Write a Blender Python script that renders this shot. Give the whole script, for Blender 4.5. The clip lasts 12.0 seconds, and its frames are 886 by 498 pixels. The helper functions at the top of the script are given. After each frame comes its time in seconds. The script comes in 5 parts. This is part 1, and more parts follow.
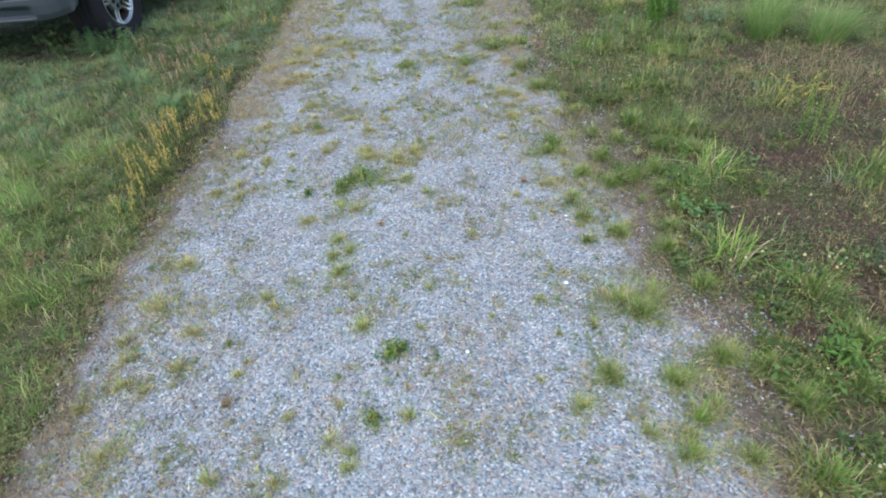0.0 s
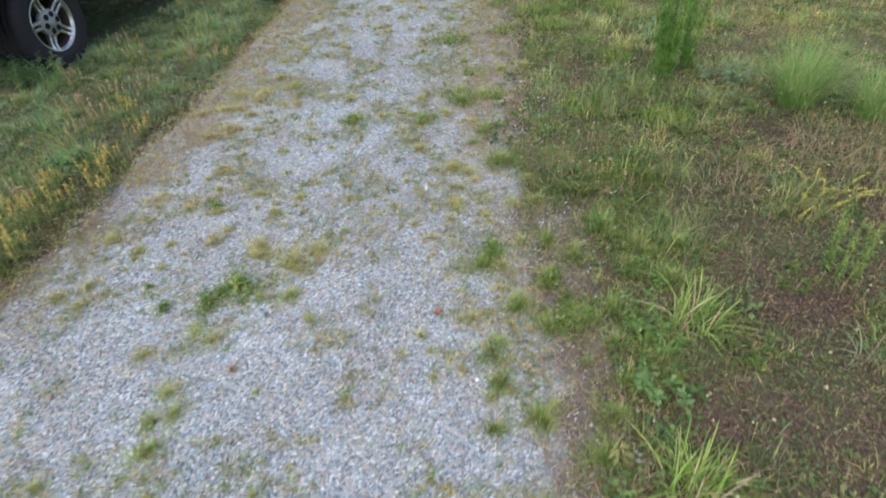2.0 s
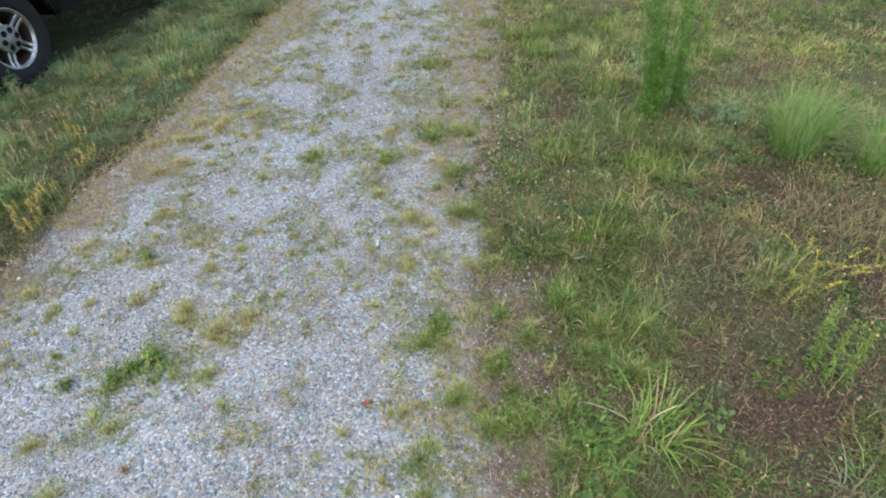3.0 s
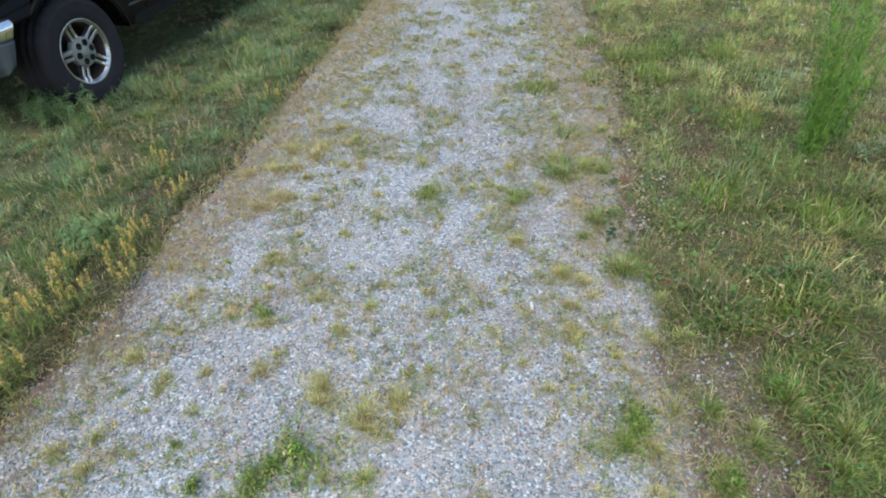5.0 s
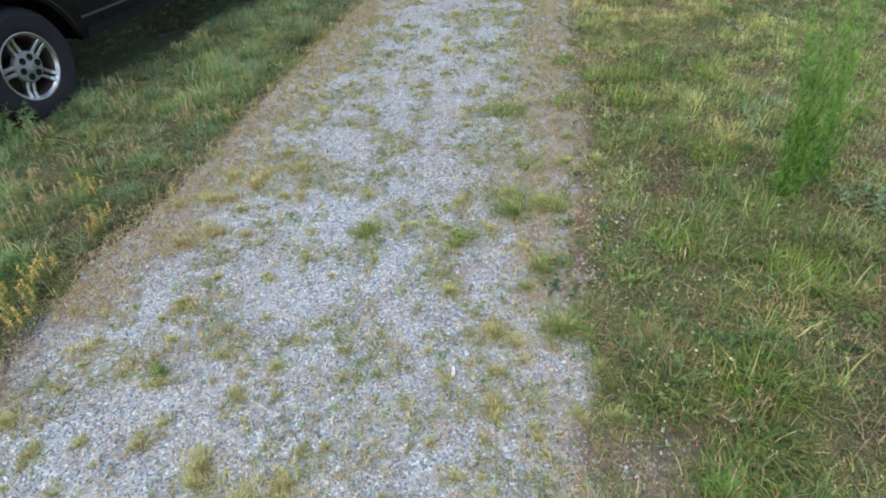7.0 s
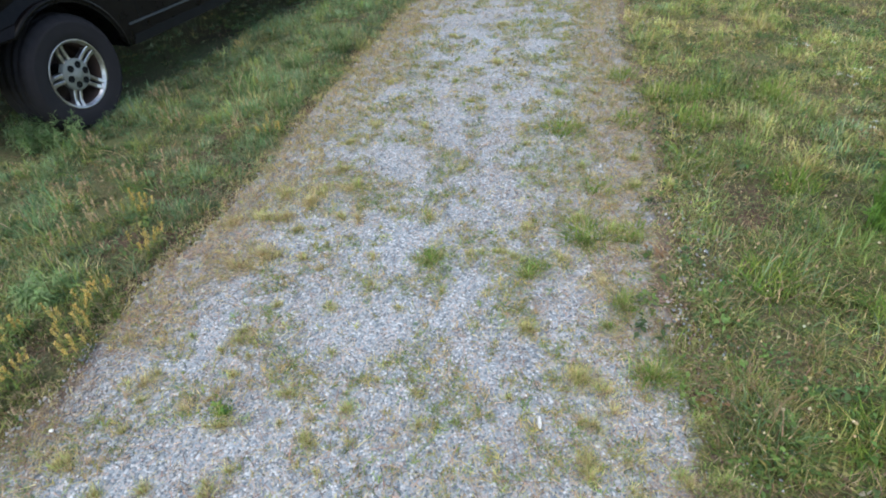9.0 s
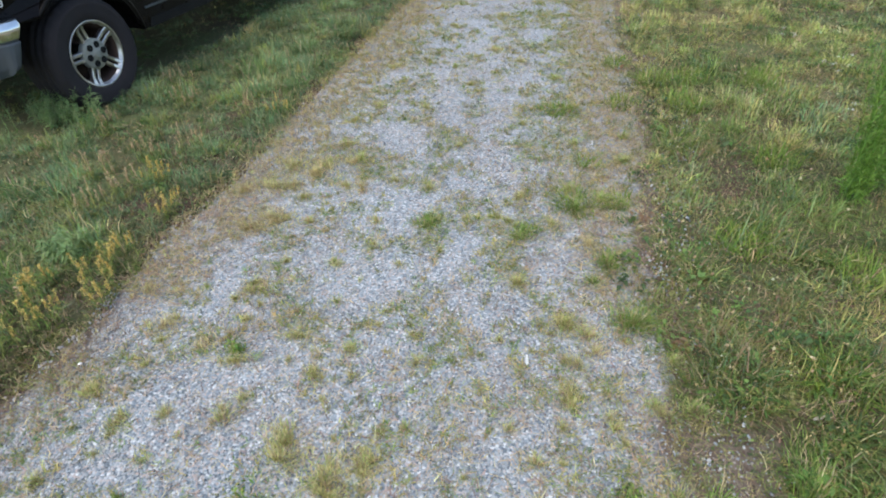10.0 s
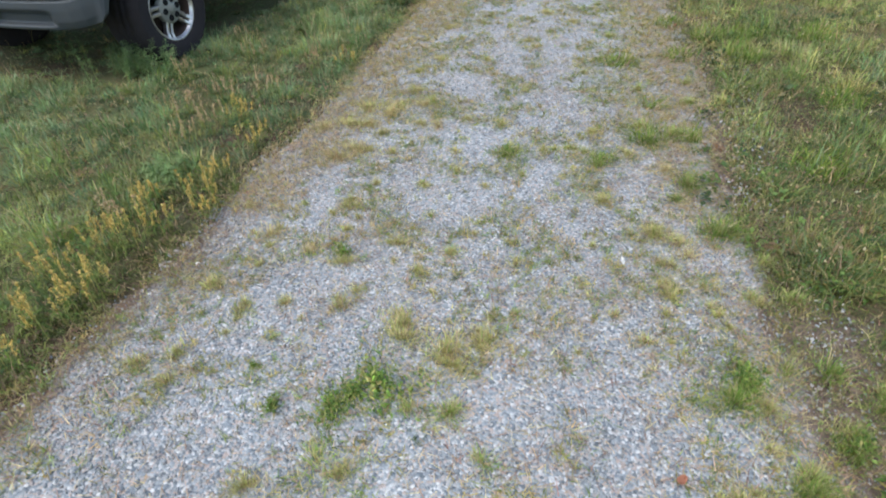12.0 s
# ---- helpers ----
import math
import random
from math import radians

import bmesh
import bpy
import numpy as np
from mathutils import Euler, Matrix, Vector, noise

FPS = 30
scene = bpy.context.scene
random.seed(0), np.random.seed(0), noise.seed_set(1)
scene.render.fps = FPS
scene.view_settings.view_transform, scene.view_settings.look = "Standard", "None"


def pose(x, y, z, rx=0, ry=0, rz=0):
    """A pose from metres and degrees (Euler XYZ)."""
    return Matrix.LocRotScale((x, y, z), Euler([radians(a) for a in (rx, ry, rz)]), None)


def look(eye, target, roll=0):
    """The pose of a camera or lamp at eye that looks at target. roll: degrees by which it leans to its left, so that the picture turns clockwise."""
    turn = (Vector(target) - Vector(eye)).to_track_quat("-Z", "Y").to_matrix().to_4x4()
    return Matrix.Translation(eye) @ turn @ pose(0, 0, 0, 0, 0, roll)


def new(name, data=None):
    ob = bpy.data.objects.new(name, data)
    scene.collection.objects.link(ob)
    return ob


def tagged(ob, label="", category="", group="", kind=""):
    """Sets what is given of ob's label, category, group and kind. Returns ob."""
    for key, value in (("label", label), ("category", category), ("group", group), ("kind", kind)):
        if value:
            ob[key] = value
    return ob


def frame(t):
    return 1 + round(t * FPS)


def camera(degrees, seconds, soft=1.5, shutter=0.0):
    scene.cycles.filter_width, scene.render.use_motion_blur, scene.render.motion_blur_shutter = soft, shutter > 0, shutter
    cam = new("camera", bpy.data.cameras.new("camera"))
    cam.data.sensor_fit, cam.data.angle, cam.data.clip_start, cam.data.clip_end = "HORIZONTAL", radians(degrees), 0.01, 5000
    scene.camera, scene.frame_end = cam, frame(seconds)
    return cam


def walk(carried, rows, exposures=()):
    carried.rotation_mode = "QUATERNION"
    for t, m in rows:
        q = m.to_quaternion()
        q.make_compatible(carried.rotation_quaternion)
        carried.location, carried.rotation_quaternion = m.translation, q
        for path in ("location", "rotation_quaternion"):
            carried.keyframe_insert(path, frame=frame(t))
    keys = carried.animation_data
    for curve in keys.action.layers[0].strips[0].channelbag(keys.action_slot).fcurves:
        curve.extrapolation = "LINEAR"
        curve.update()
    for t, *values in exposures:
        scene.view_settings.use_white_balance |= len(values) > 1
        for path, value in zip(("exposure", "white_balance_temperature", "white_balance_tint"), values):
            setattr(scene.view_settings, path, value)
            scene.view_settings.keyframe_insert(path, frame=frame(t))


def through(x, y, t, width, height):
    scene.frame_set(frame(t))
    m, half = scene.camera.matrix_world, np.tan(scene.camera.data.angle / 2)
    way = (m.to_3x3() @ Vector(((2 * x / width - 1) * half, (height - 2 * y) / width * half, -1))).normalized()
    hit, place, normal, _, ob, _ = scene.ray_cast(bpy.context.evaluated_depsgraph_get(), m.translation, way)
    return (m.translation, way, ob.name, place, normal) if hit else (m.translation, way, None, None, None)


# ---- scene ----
cam = camera(77.0, 12.0, soft=1.9, shutter=0.3)
PATH = [
    (0, (-0.413, -0.017, 1.636), (-0.241, 1.505, 0.35), -4.1),
    (0.5, (-0.274, -0.093, 1.63), (-0.154, 1.435, 0.345), -4.0),
    (1, (-0.138, -0.097, 1.602), (-0.052, 1.426, 0.31), -4.0),
    (1.5, (0.068, 0.338, 1.586), (0.132, 1.874, 0.306), -3.8),
    (2, (0.293, 0.822, 1.603), (0.34, 2.363, 0.329), -3.6),
    (2.5, (0.522, 1.07, 1.633), (0.548, 2.608, 0.354), -3.3),
    (2.7, (0.611, 1.125, 1.652), (0.632, 2.662, 0.372), -3.1),
    (4.3, (0.113, 1.51, 1.664), (0.082, 3.069, 0.412), -2.9),
    (4.5, (0.025, 1.566, 1.645), (-0.002, 3.123, 0.39), -2.5),
    (5, (-0.012, 1.647, 1.601), (-0.045, 3.207, 0.35), -2.4),
    (5.5, (0.023, 1.716, 1.583), (-0.014, 3.276, 0.333), -2.2),
    (6, (0.141, 1.787, 1.593), (0.097, 3.346, 0.341), -2.1),
    (6.5, (0.28, 1.869, 1.588), (0.231, 3.428, 0.336), -1.8),
    (6.7, (0.351, 1.899, 1.601), (0.285, 3.459, 0.352), -2.2),
    (8.5, (0.134, 2.186, 1.613), (0.028, 3.755, 0.377), -1.5),
    (9, (0.086, 2.133, 1.611), (-0.038, 3.702, 0.377), -1.8),
    (9.5, (0.103, 1.991, 1.597), (-0.029, 3.56, 0.363), -1.7),
    (10, (0.117, 1.888, 1.575), (-0.012, 3.46, 0.345), -1.3),
    (10.5, (-0.081, 1.778, 1.572), (-0.238, 3.349, 0.345), -1.8),
    (11, (-0.209, 1.687, 1.591), (-0.373, 3.259, 0.365), -1.8),
    (11.5, (-0.221, 1.618, 1.532), (-0.389, 3.186, 0.303), -1.8),
    (12, (-0.196, 1.559, 1.361), (-0.368, 3.128, 0.134), -1.9),
]
walk(cam, [(t, look(e, g, r)) for t, e, g, r in PATH], [(0.0, 1.15, 6200, 7), (1.0, 1.16, 6400, 8), (2.2, 1.13, 6700, 7), (4.5, 1.18, 6650, 6), (9.5, 1.20, 6700, 7), (12.0, 1.17, 6900, 8)])

# ---- light ----
world = bpy.data.worlds.new("evening_sky")
scene.world = world
world.use_nodes = True
wt = world.node_tree
sky = wt.nodes.new("ShaderNodeTexSky")
sky.sky_type = "NISHITA"
sky.sun_disc = False
sky.sun_elevation = radians(62)
sky.sun_rotation = radians(212)
sky.air_density, sky.dust_density, sky.ozone_density = 1.0, 1.2, 1.0
wt.nodes["Background"].inputs["Strength"].default_value = 0.15
wt.links.new(sky.outputs["Color"], wt.nodes["Background"].inputs["Color"])
sun = new("sun", bpy.data.lights.new("sun", "SUN"))
sun.data.energy, sun.data.angle, sun.data.color = 1.2, radians(60), (1.0, 0.96, 0.88)
sun.matrix_world = look((-2.0, -3.2, 7.1), (0, 0, 0))


# ---- materials ----
def material(name, rough=0.8, metal=0.0, color=(0.5, 0.5, 0.5)):
    mat = bpy.data.materials.new(name)
    mat.use_nodes = True
    bsdf = mat.node_tree.nodes["Principled BSDF"]
    bsdf.inputs["Roughness"].default_value = rough
    bsdf.inputs["Metallic"].default_value = metal
    bsdf.inputs["Base Color"].default_value = (*color, 1)
    return mat, mat.node_tree.nodes, mat.node_tree.links, bsdf


def ramp(nodes, links, source, stops, mode="LINEAR"):
    node = nodes.new("ShaderNodeValToRGB")
    node.color_ramp.interpolation = mode
    els = node.color_ramp.elements
    while len(els) < len(stops):
        els.new(0.5)
    for el, (at, col) in zip(els, stops):
        el.position, el.color = at, (*col, 1)
    links.new(source, node.inputs["Fac"])
    return node.outputs["Color"]


def tex_noise(nodes, links, scale, detail=4.0, rough=0.6, coords=None):
    node = nodes.new("ShaderNodeTexNoise")
    node.inputs["Scale"].default_value = scale
    node.inputs["Detail"].default_value = detail
    node.inputs["Roughness"].default_value = rough
    if coords is not None:
        links.new(coords, node.inputs["Vector"])
    return node.outputs["Fac"]


def mixed(nodes, links, fac, a, b, blend="MIX"):
    node = nodes.new("ShaderNodeMix")
    node.data_type, node.blend_type = "RGBA", blend
    for socket, value in ((node.inputs["Factor"], fac), (node.inputs["A"], a), (node.inputs["B"], b)):
        if isinstance(value, (int, float)):
            socket.default_value = value
        elif isinstance(value, tuple):
            socket.default_value = (*value, 1)
        else:
            links.new(value, socket)
    return node.outputs["Result"]


def bumped(nodes, links, bsdf, height, strength=0.3, distance=0.01):
    node = nodes.new("ShaderNodeBump")
    node.inputs["Strength"].default_value = strength
    node.inputs["Distance"].default_value = distance
    links.new(height, node.inputs["Height"])
    links.new(node.outputs["Normal"], bsdf.inputs["Normal"])


def world_coords(nodes):
    return nodes.new("ShaderNodeNewGeometry").outputs["Position"]


STONE_STOPS = [(0.0, (0.100, 0.120, 0.138)), (0.2, (0.185, 0.218, 0.246)), (0.45, (0.268, 0.300, 0.320)), (0.60, (0.318, 0.345, 0.356)),
               (0.75, (0.365, 0.295, 0.260)), (0.90, (0.400, 0.425, 0.436)), (1.0, (0.57, 0.58, 0.58))]


def stone_material():
    mat, nodes, links, bsdf = material("crushed_stone", 0.72)
    geo = nodes.new("ShaderNodeNewGeometry")
    base = ramp(nodes, links, geo.outputs["Random Per Island"], STONE_STOPS)
    fine = tex_noise(nodes, links, 260, 3, 0.7, geo.outputs["Position"])
    base = mixed(nodes, links, 0.45, base, ramp(nodes, links, fine, [(0.25, (0.65, 0.65, 0.65)), (0.75, (1.0, 1.0, 1.0))]), "MULTIPLY")
    broad = tex_noise(nodes, links, 2.6, 5, 0.65, geo.outputs["Position"])
    dusty = ramp(nodes, links, broad, [(0.42, (0, 0, 0)), (0.72, (0.5, 0.5, 0.5))])
    base = mixed(nodes, links, dusty, base, (0.40, 0.335, 0.285))
    links.new(base, bsdf.inputs["Base Color"])
    bsdf.inputs["Specular IOR Level"].default_value = 0.55
    bumped(nodes, links, bsdf, fine, 0.4, 0.003)
    return mat


def driveway_material():
    mat, nodes, links, bsdf = material("packed_gravel", 0.80)
    pos = world_coords(nodes)
    cell = nodes.new("ShaderNodeTexVoronoi")
    cell.inputs["Scale"].default_value = 125
    links.new(pos, cell.inputs["Vector"])
    grain = nodes.new("ShaderNodeSeparateColor")
    links.new(cell.outputs["Color"], grain.inputs["Color"])
    stones = ramp(nodes, links, grain.outputs["Red"], STONE_STOPS)
    gaps = ramp(nodes, links, cell.outputs["Distance"], [(0.35, (1, 1, 1)), (0.85, (0.86, 0.845, 0.83))])
    stones = mixed(nodes, links, 1.0, stones, gaps, "MULTIPLY")
    broad = tex_noise(nodes, links, 2.2, 5, 0.62, pos)
    soil_fine = tex_noise(nodes, links, 60, 4, 0.7, pos)
    soil = ramp(nodes, links, soil_fine, [(0.25, (0.062, 0.044, 0.034)), (0.55, (0.135, 0.098, 0.075)), (0.8, (0.24, 0.185, 0.145))])
    edge = nodes.new("ShaderNodeAttribute")
    edge.attribute_name = "verge"
    soft = nodes.new("ShaderNodeMath")
    soft.operation = "ADD"
    links.new(edge.outputs["Fac"], soft.inputs[0])
    links.new(broad, soft.inputs[1])
    amount = ramp(nodes, links, soft.outputs["Value"], [(0.80, (0.02, 0.02, 0.02)), (1.20, (1, 1, 1))])
    links.new(mixed(nodes, links, amount, stones, soil), bsdf.inputs["Base Color"])
    bsdf.inputs["Specular IOR Level"].default_value = 0.55
    bumped(nodes, links, bsdf, cell.outputs["Distance"], 0.5, -0.005)
    return mat


def soil_material():
    mat, nodes, links, bsdf = material("thatch_and_soil", 0.95)
    pos = world_coords(nodes)
    broad = tex_noise(nodes, links, 1.1, 5, 0.6, pos)
    fine = tex_noise(nodes, links, 45, 5, 0.72, pos)
    brown = ramp(nodes, links, fine, [(0.25, (0.030, 0.020, 0.015)), (0.5, (0.085, 0.054, 0.040)), (0.78, (0.18, 0.124, 0.09))])
    moss = ramp(nodes, links, fine, [(0.2, (0.045, 0.055, 0.026)), (0.5, (0.105, 0.124, 0.052)), (0.8, (0.20, 0.205, 0.092))])
    mossiness = nodes.new("ShaderNodeAttribute")
    mossiness.attribute_name = "mossiness"
    both = nodes.new("ShaderNodeMath")
    both.operation = "ADD"
    links.new(broad, both.inputs[0])
    links.new(mossiness.outputs["Fac"], both.inputs[1])
    amount = ramp(nodes, links, both.outputs["Value"], [(0.46, (0, 0, 0)), (0.72, (0.85, 0.85, 0.85))])
    sand = nodes.new("ShaderNodeAttribute")
    sand.attribute_name = "sand"
    grit = ramp(nodes, links, fine, [(0.22, (0.085, 0.064, 0.052)), (0.5, (0.175, 0.135, 0.108)), (0.8, (0.29, 0.24, 0.20))])
    links.new(mixed(nodes, links, sand.outputs["Fac"], mixed(nodes, links, amount, brown, moss), grit), bsdf.inputs["Base Color"])
    bsdf.inputs["Specular IOR Level"].default_value = 0.12
    bumped(nodes, links, bsdf, fine, 0.8, 0.012)
    return mat


def leaf_material(name, rough=0.6, through=0.38, spec=0.32):
    """Green matter: the tone of each blade, with fine streaks, letting some light pass."""
    mat, nodes, links, bsdf = material(name, rough)
    tone = nodes.new("ShaderNodeAttribute")
    tone.attribute_name = "tone"
    fine = tex_noise(nodes, links, 120, 3, 0.6, world_coords(nodes))
    base = mixed(nodes, links, 0.5, tone.outputs["Color"], ramp(nodes, links, fine, [(0.3, (0.6, 0.6, 0.6)), (0.7, (1.15, 1.15, 1.1))]), "MULTIPLY")
    links.new(base, bsdf.inputs["Base Color"])
    bsdf.inputs["Specular IOR Level"].default_value = spec
    glow = nodes.new("ShaderNodeBsdfTranslucent")
    links.new(base, glow.inputs["Color"])
    both = nodes.new("ShaderNodeMixShader")
    both.inputs["Fac"].default_value = through
    links.new(bsdf.outputs["BSDF"], both.inputs[1])
    links.new(glow.outputs["BSDF"], both.inputs[2])
    links.new(both.outputs["Shader"], nodes["Material Output"].inputs["Surface"])
    return mat


def paint_material(name, color, rough=0.2, metal=0.0, coat=0.0, dirt=0.2, dust=(0.2, 0.17, 0.14), scale=9.0, spec=0.4):
    mat, nodes, links, bsdf = material(name, rough, metal)
    pos = world_coords(nodes)
    spots = tex_noise(nodes, links, scale, 6, 0.7, pos)
    film = ramp(nodes, links, spots, [(0.45, (0, 0, 0)), (0.8, (dirt, dirt, dirt))])
    links.new(mixed(nodes, links, film, color, dust), bsdf.inputs["Base Color"])
    links.new(ramp(nodes, links, spots, [(0.3, (rough,) * 3), (0.8, (min(1, rough + 0.25),) * 3)]), bsdf.inputs["Roughness"])
    bsdf.inputs["Coat Weight"].default_value = coat
    bsdf.inputs["Specular IOR Level"].default_value = spec
    bsdf.inputs["Coat Roughness"].default_value = 0.06
    bumped(nodes, links, bsdf, tex_noise(nodes, links, 300, 2, 0.6, pos), 0.05, 0.002)
    return mat


M_STONE = stone_material()
M_DRIVE = driveway_material()
M_SOIL = soil_material()
M_GRASS = leaf_material("grass_blade")
M_LEAF = leaf_material("broad_leaf", 0.55, 0.25, 0.2)
M_STRAW = leaf_material("dry_straw", 0.8, 0.15)
M_BLACK = paint_material("black_car_paint", (0.004, 0.0034, 0.0036), 0.22, 0.0, 0.0, 0.03, spec=0.12)
M_RUBBER = paint_material("tyre_rubber", (0.023, 0.020, 0.022), 0.8, 0.0, 0.0, 0.3, (0.026, 0.022, 0.021), spec=0.22)
M_ALLOY = paint_material("cast_alloy", (0.50, 0.485, 0.475), 0.24, 0.92, 0.0, 0.85, (0.13, 0.075, 0.06), 26)
M_SILVER = paint_material("silver_badge", (0.62, 0.62, 0.62), 0.4, 0.1, 0.0, 0.1)
M_HUBGREY = paint_material("painted_hub", (0.215, 0.22, 0.195), 0.5, 0.2, 0.0, 0.3)
M_BARREL = paint_material("brake_dust", (0.055, 0.034, 0.027), 0.6, 0.3, 0.0, 0.4, (0.06, 0.035, 0.025))
M_CHROME = paint_material("chrome", (0.80, 0.80, 0.78), 0.07, 1.0, 0.0, 0.1, (0.3, 0.27, 0.22))
M_PLASTIC = paint_material("grey_bumper_plastic", (0.036, 0.044, 0.051), 0.45, 0.0, 0.0, 0.2, (0.09, 0.08, 0.07))
M_DARK = paint_material("black_plastic", (0.006, 0.006, 0.006), 0.7, 0.0, 0.0, 0.2, (0.02, 0.018, 0.016), spec=0.2)
M_AMBER = paint_material("amber_lens", (0.78, 0.16, 0.008), 0.35, 0.0, 0.0, 0.25, (0.5, 0.09, 0.006), 40, spec=0.3)
M_LENS = paint_material("clear_lens", (0.55, 0.56, 0.56), 0.12, 0.3, 0.8, 0.2)
M_GLASS = paint_material("tinted_glass", (0.012, 0.016, 0.017), 0.04, 0.0, 1.0, 0.04)
M_WHITE = paint_material("bleached_white", (0.78, 0.77, 0.74), 0.7, 0.0, 0.0, 0.2)
M_RUST = paint_material("dead_leaf_orange", (0.46, 0.20, 0.12), 0.7, 0.0, 0.0, 0.3)
M_PALE = paint_material("pale_dry_leaf", (0.52, 0.46, 0.36), 0.75, 0.0, 0.0, 0.3)


# ---- helpers for meshes ----
rng = np.random.default_rng(7)
LATTICE = np.random.default_rng(3).random((256, 256))


def field(x, y, scale, seed=0):
    """Smooth value noise from 0 to 1 over the plan; scale in cells a metre."""
    u, v = np.asarray(x) * scale + 31.7 * seed + 1000, np.asarray(y) * scale + 17.3 * seed + 1000
    i, j = np.floor(u).astype(int), np.floor(v).astype(int)
    a, b = u - i, v - j
    a, b = a * a * (3 - 2 * a), b * b * (3 - 2 * b)
    at = lambda p, q: LATTICE[p % 256, q % 256]  # noqa: E731
    return (at(i, j) * (1 - a) + at(i + 1, j) * a) * (1 - b) + (at(i, j + 1) * (1 - a) + at(i + 1, j + 1) * a) * b


def cloudy(x, y, scale, seed=0):
    return 0.55 * field(x, y, scale, seed) + 0.3 * field(x, y, scale * 2.3, seed + 1) + 0.15 * field(x, y, scale * 5.1, seed + 2)


def step(v, a, b):
    t = np.clip((np.asarray(v) - a) / (np.asarray(b) - a), 0, 1)
    return t * t * (3 - 2 * t)


def mesh_of(name, verts, loops, starts, mat, tone=None):
    me = bpy.data.meshes.new(name)
    me.vertices.add(len(verts))
    me.loops.add(len(loops))
    me.polygons.add(len(starts))
    me.vertices.foreach_set("co", np.asarray(verts, np.float32).ravel())
    me.loops.foreach_set("vertex_index", np.asarray(loops, np.int32).ravel())
    me.polygons.foreach_set("loop_start", np.asarray(starts, np.int32))
    me.update(calc_edges=True)
    me.materials.append(mat)
    if tone is not None:
        layer = me.color_attributes.new("tone", "FLOAT_COLOR", "POINT")
        layer.data.foreach_set("color", np.c_[tone, np.ones(len(tone))].astype(np.float32).ravel())
    return me


def blades(name, root, height, width, heading, bend, tone, mat, levels=3):
    """Tapered, bent blades, one a root: height, width, bend and tone are arrays."""
    n = len(root)
    ahead = np.c_[np.cos(heading), np.sin(heading), np.zeros(n)]
    side = np.c_[-np.sin(heading), np.cos(heading), np.zeros(n)]
    rings = []
    for k in range(levels):
        s = k / (levels - 1)
        mid = root + ahead * (height * bend * s**1.6)[:, None]
        mid[:, 2] += height * s * (1 - 0.62 * np.clip(bend, 0, 1.3) * s)
        if k == levels - 1:
            rings.append(mid[:, None])
        else:
            w = side * (width * (1.0 - 0.55 * s) * 0.5)[:, None]
            rings.append(np.stack([mid - w, mid + w], 1))
    verts = np.concatenate(rings, 1)
    per = 2 * (levels - 1) + 1
    pat, starts, count = [], [], 0
    for k in range(levels - 2):
        starts.append(count)
        pat += [2 * k, 2 * k + 1, 2 * k + 3, 2 * k + 2]
        count += 4
    starts.append(count)
    pat += [per - 3, per - 2, per - 1]
    count += 3
    loops = (np.arange(n)[:, None] * per + np.array(pat)).ravel()
    begin = (np.arange(n)[:, None] * count + np.array(starts)).ravel()
    return mesh_of(name, verts.reshape(-1, 3), loops, begin, mat, np.repeat(tone, per, 0))


def leaves(name, root, length, width, heading, tilt, tone, mat):
    """Small folded leaves: a kite with a bent middle rib."""
    n = len(root)
    ahead = np.c_[np.cos(heading) * np.cos(tilt), np.sin(heading) * np.cos(tilt), np.sin(tilt)]
    side = np.c_[-np.sin(heading), np.cos(heading), np.zeros(n)]
    mid = root + ahead * (length * 0.5)[:, None]
    lift = np.zeros((n, 3))
    lift[:, 2] = 0.16 * width
    w = side * (width * 0.5)[:, None]
    tip = root + ahead * length[:, None]
    tip[:, 2] -= 0.25 * length
    verts = np.stack([root, mid - w + lift, mid, mid + w + lift, tip], 1).reshape(-1, 3)
    loops = (np.arange(n)[:, None] * 5 + np.array([0, 2, 1, 0, 3, 2, 1, 2, 4, 2, 3, 4])).ravel()
    return mesh_of(name, verts, loops, np.arange(n * 4) * 3, mat, np.repeat(tone, 5, 0))


def tones(n, palette, spread=0.18, weights=None):
    pal = np.array(palette)
    pick = pal[rng.choice(len(pal), n, p=weights)]
    return np.clip(pick * (1 + spread * rng.standard_normal((n, 1))) * (1 + 0.06 * rng.standard_normal((n, 3))), 0.01, 0.8)


# ---- the lie of the land ----
LEFT_Y, LEFT_X = (-40, -3, 1.0, 2.3, 2.8, 3.3, 3.9, 4.8, 6.5, 8.2, 12, 40), (-2.2, -1.75, -1.70, -1.63, -1.52, -1.42, -1.32, -1.15, -0.92, -0.66, 0.0, 6.0)
RIGHT_Y, RIGHT_X = (-40, -3, 0.6, 0.9, 1.2, 1.7, 2.0, 2.5, 3.0, 3.35, 3.7, 4.1, 4.5, 5.0, 6.1, 7.5, 12, 40), (0.2, 0.48, 0.55, 0.62, 0.75, 0.69, 0.75, 0.70, 0.72, 0.76, 0.67, 0.72, 0.82, 0.94, 1.06, 1.18, 2.1, 8.5)


def left_edge(y):
    return np.interp(y, LEFT_Y, LEFT_X) + 0.10 * (cloudy(y, 0 * y, 2.2, 5) - 0.5) + 0.05 * (field(y, 0 * y, 9, 6) - 0.5)


def right_edge(y):
    return np.interp(y, RIGHT_Y, RIGHT_X) + 0.10 * (cloudy(y, 0 * y, 2.5, 8) - 0.5) + 0.06 * (field(y, 0 * y, 9, 9) - 0.5)


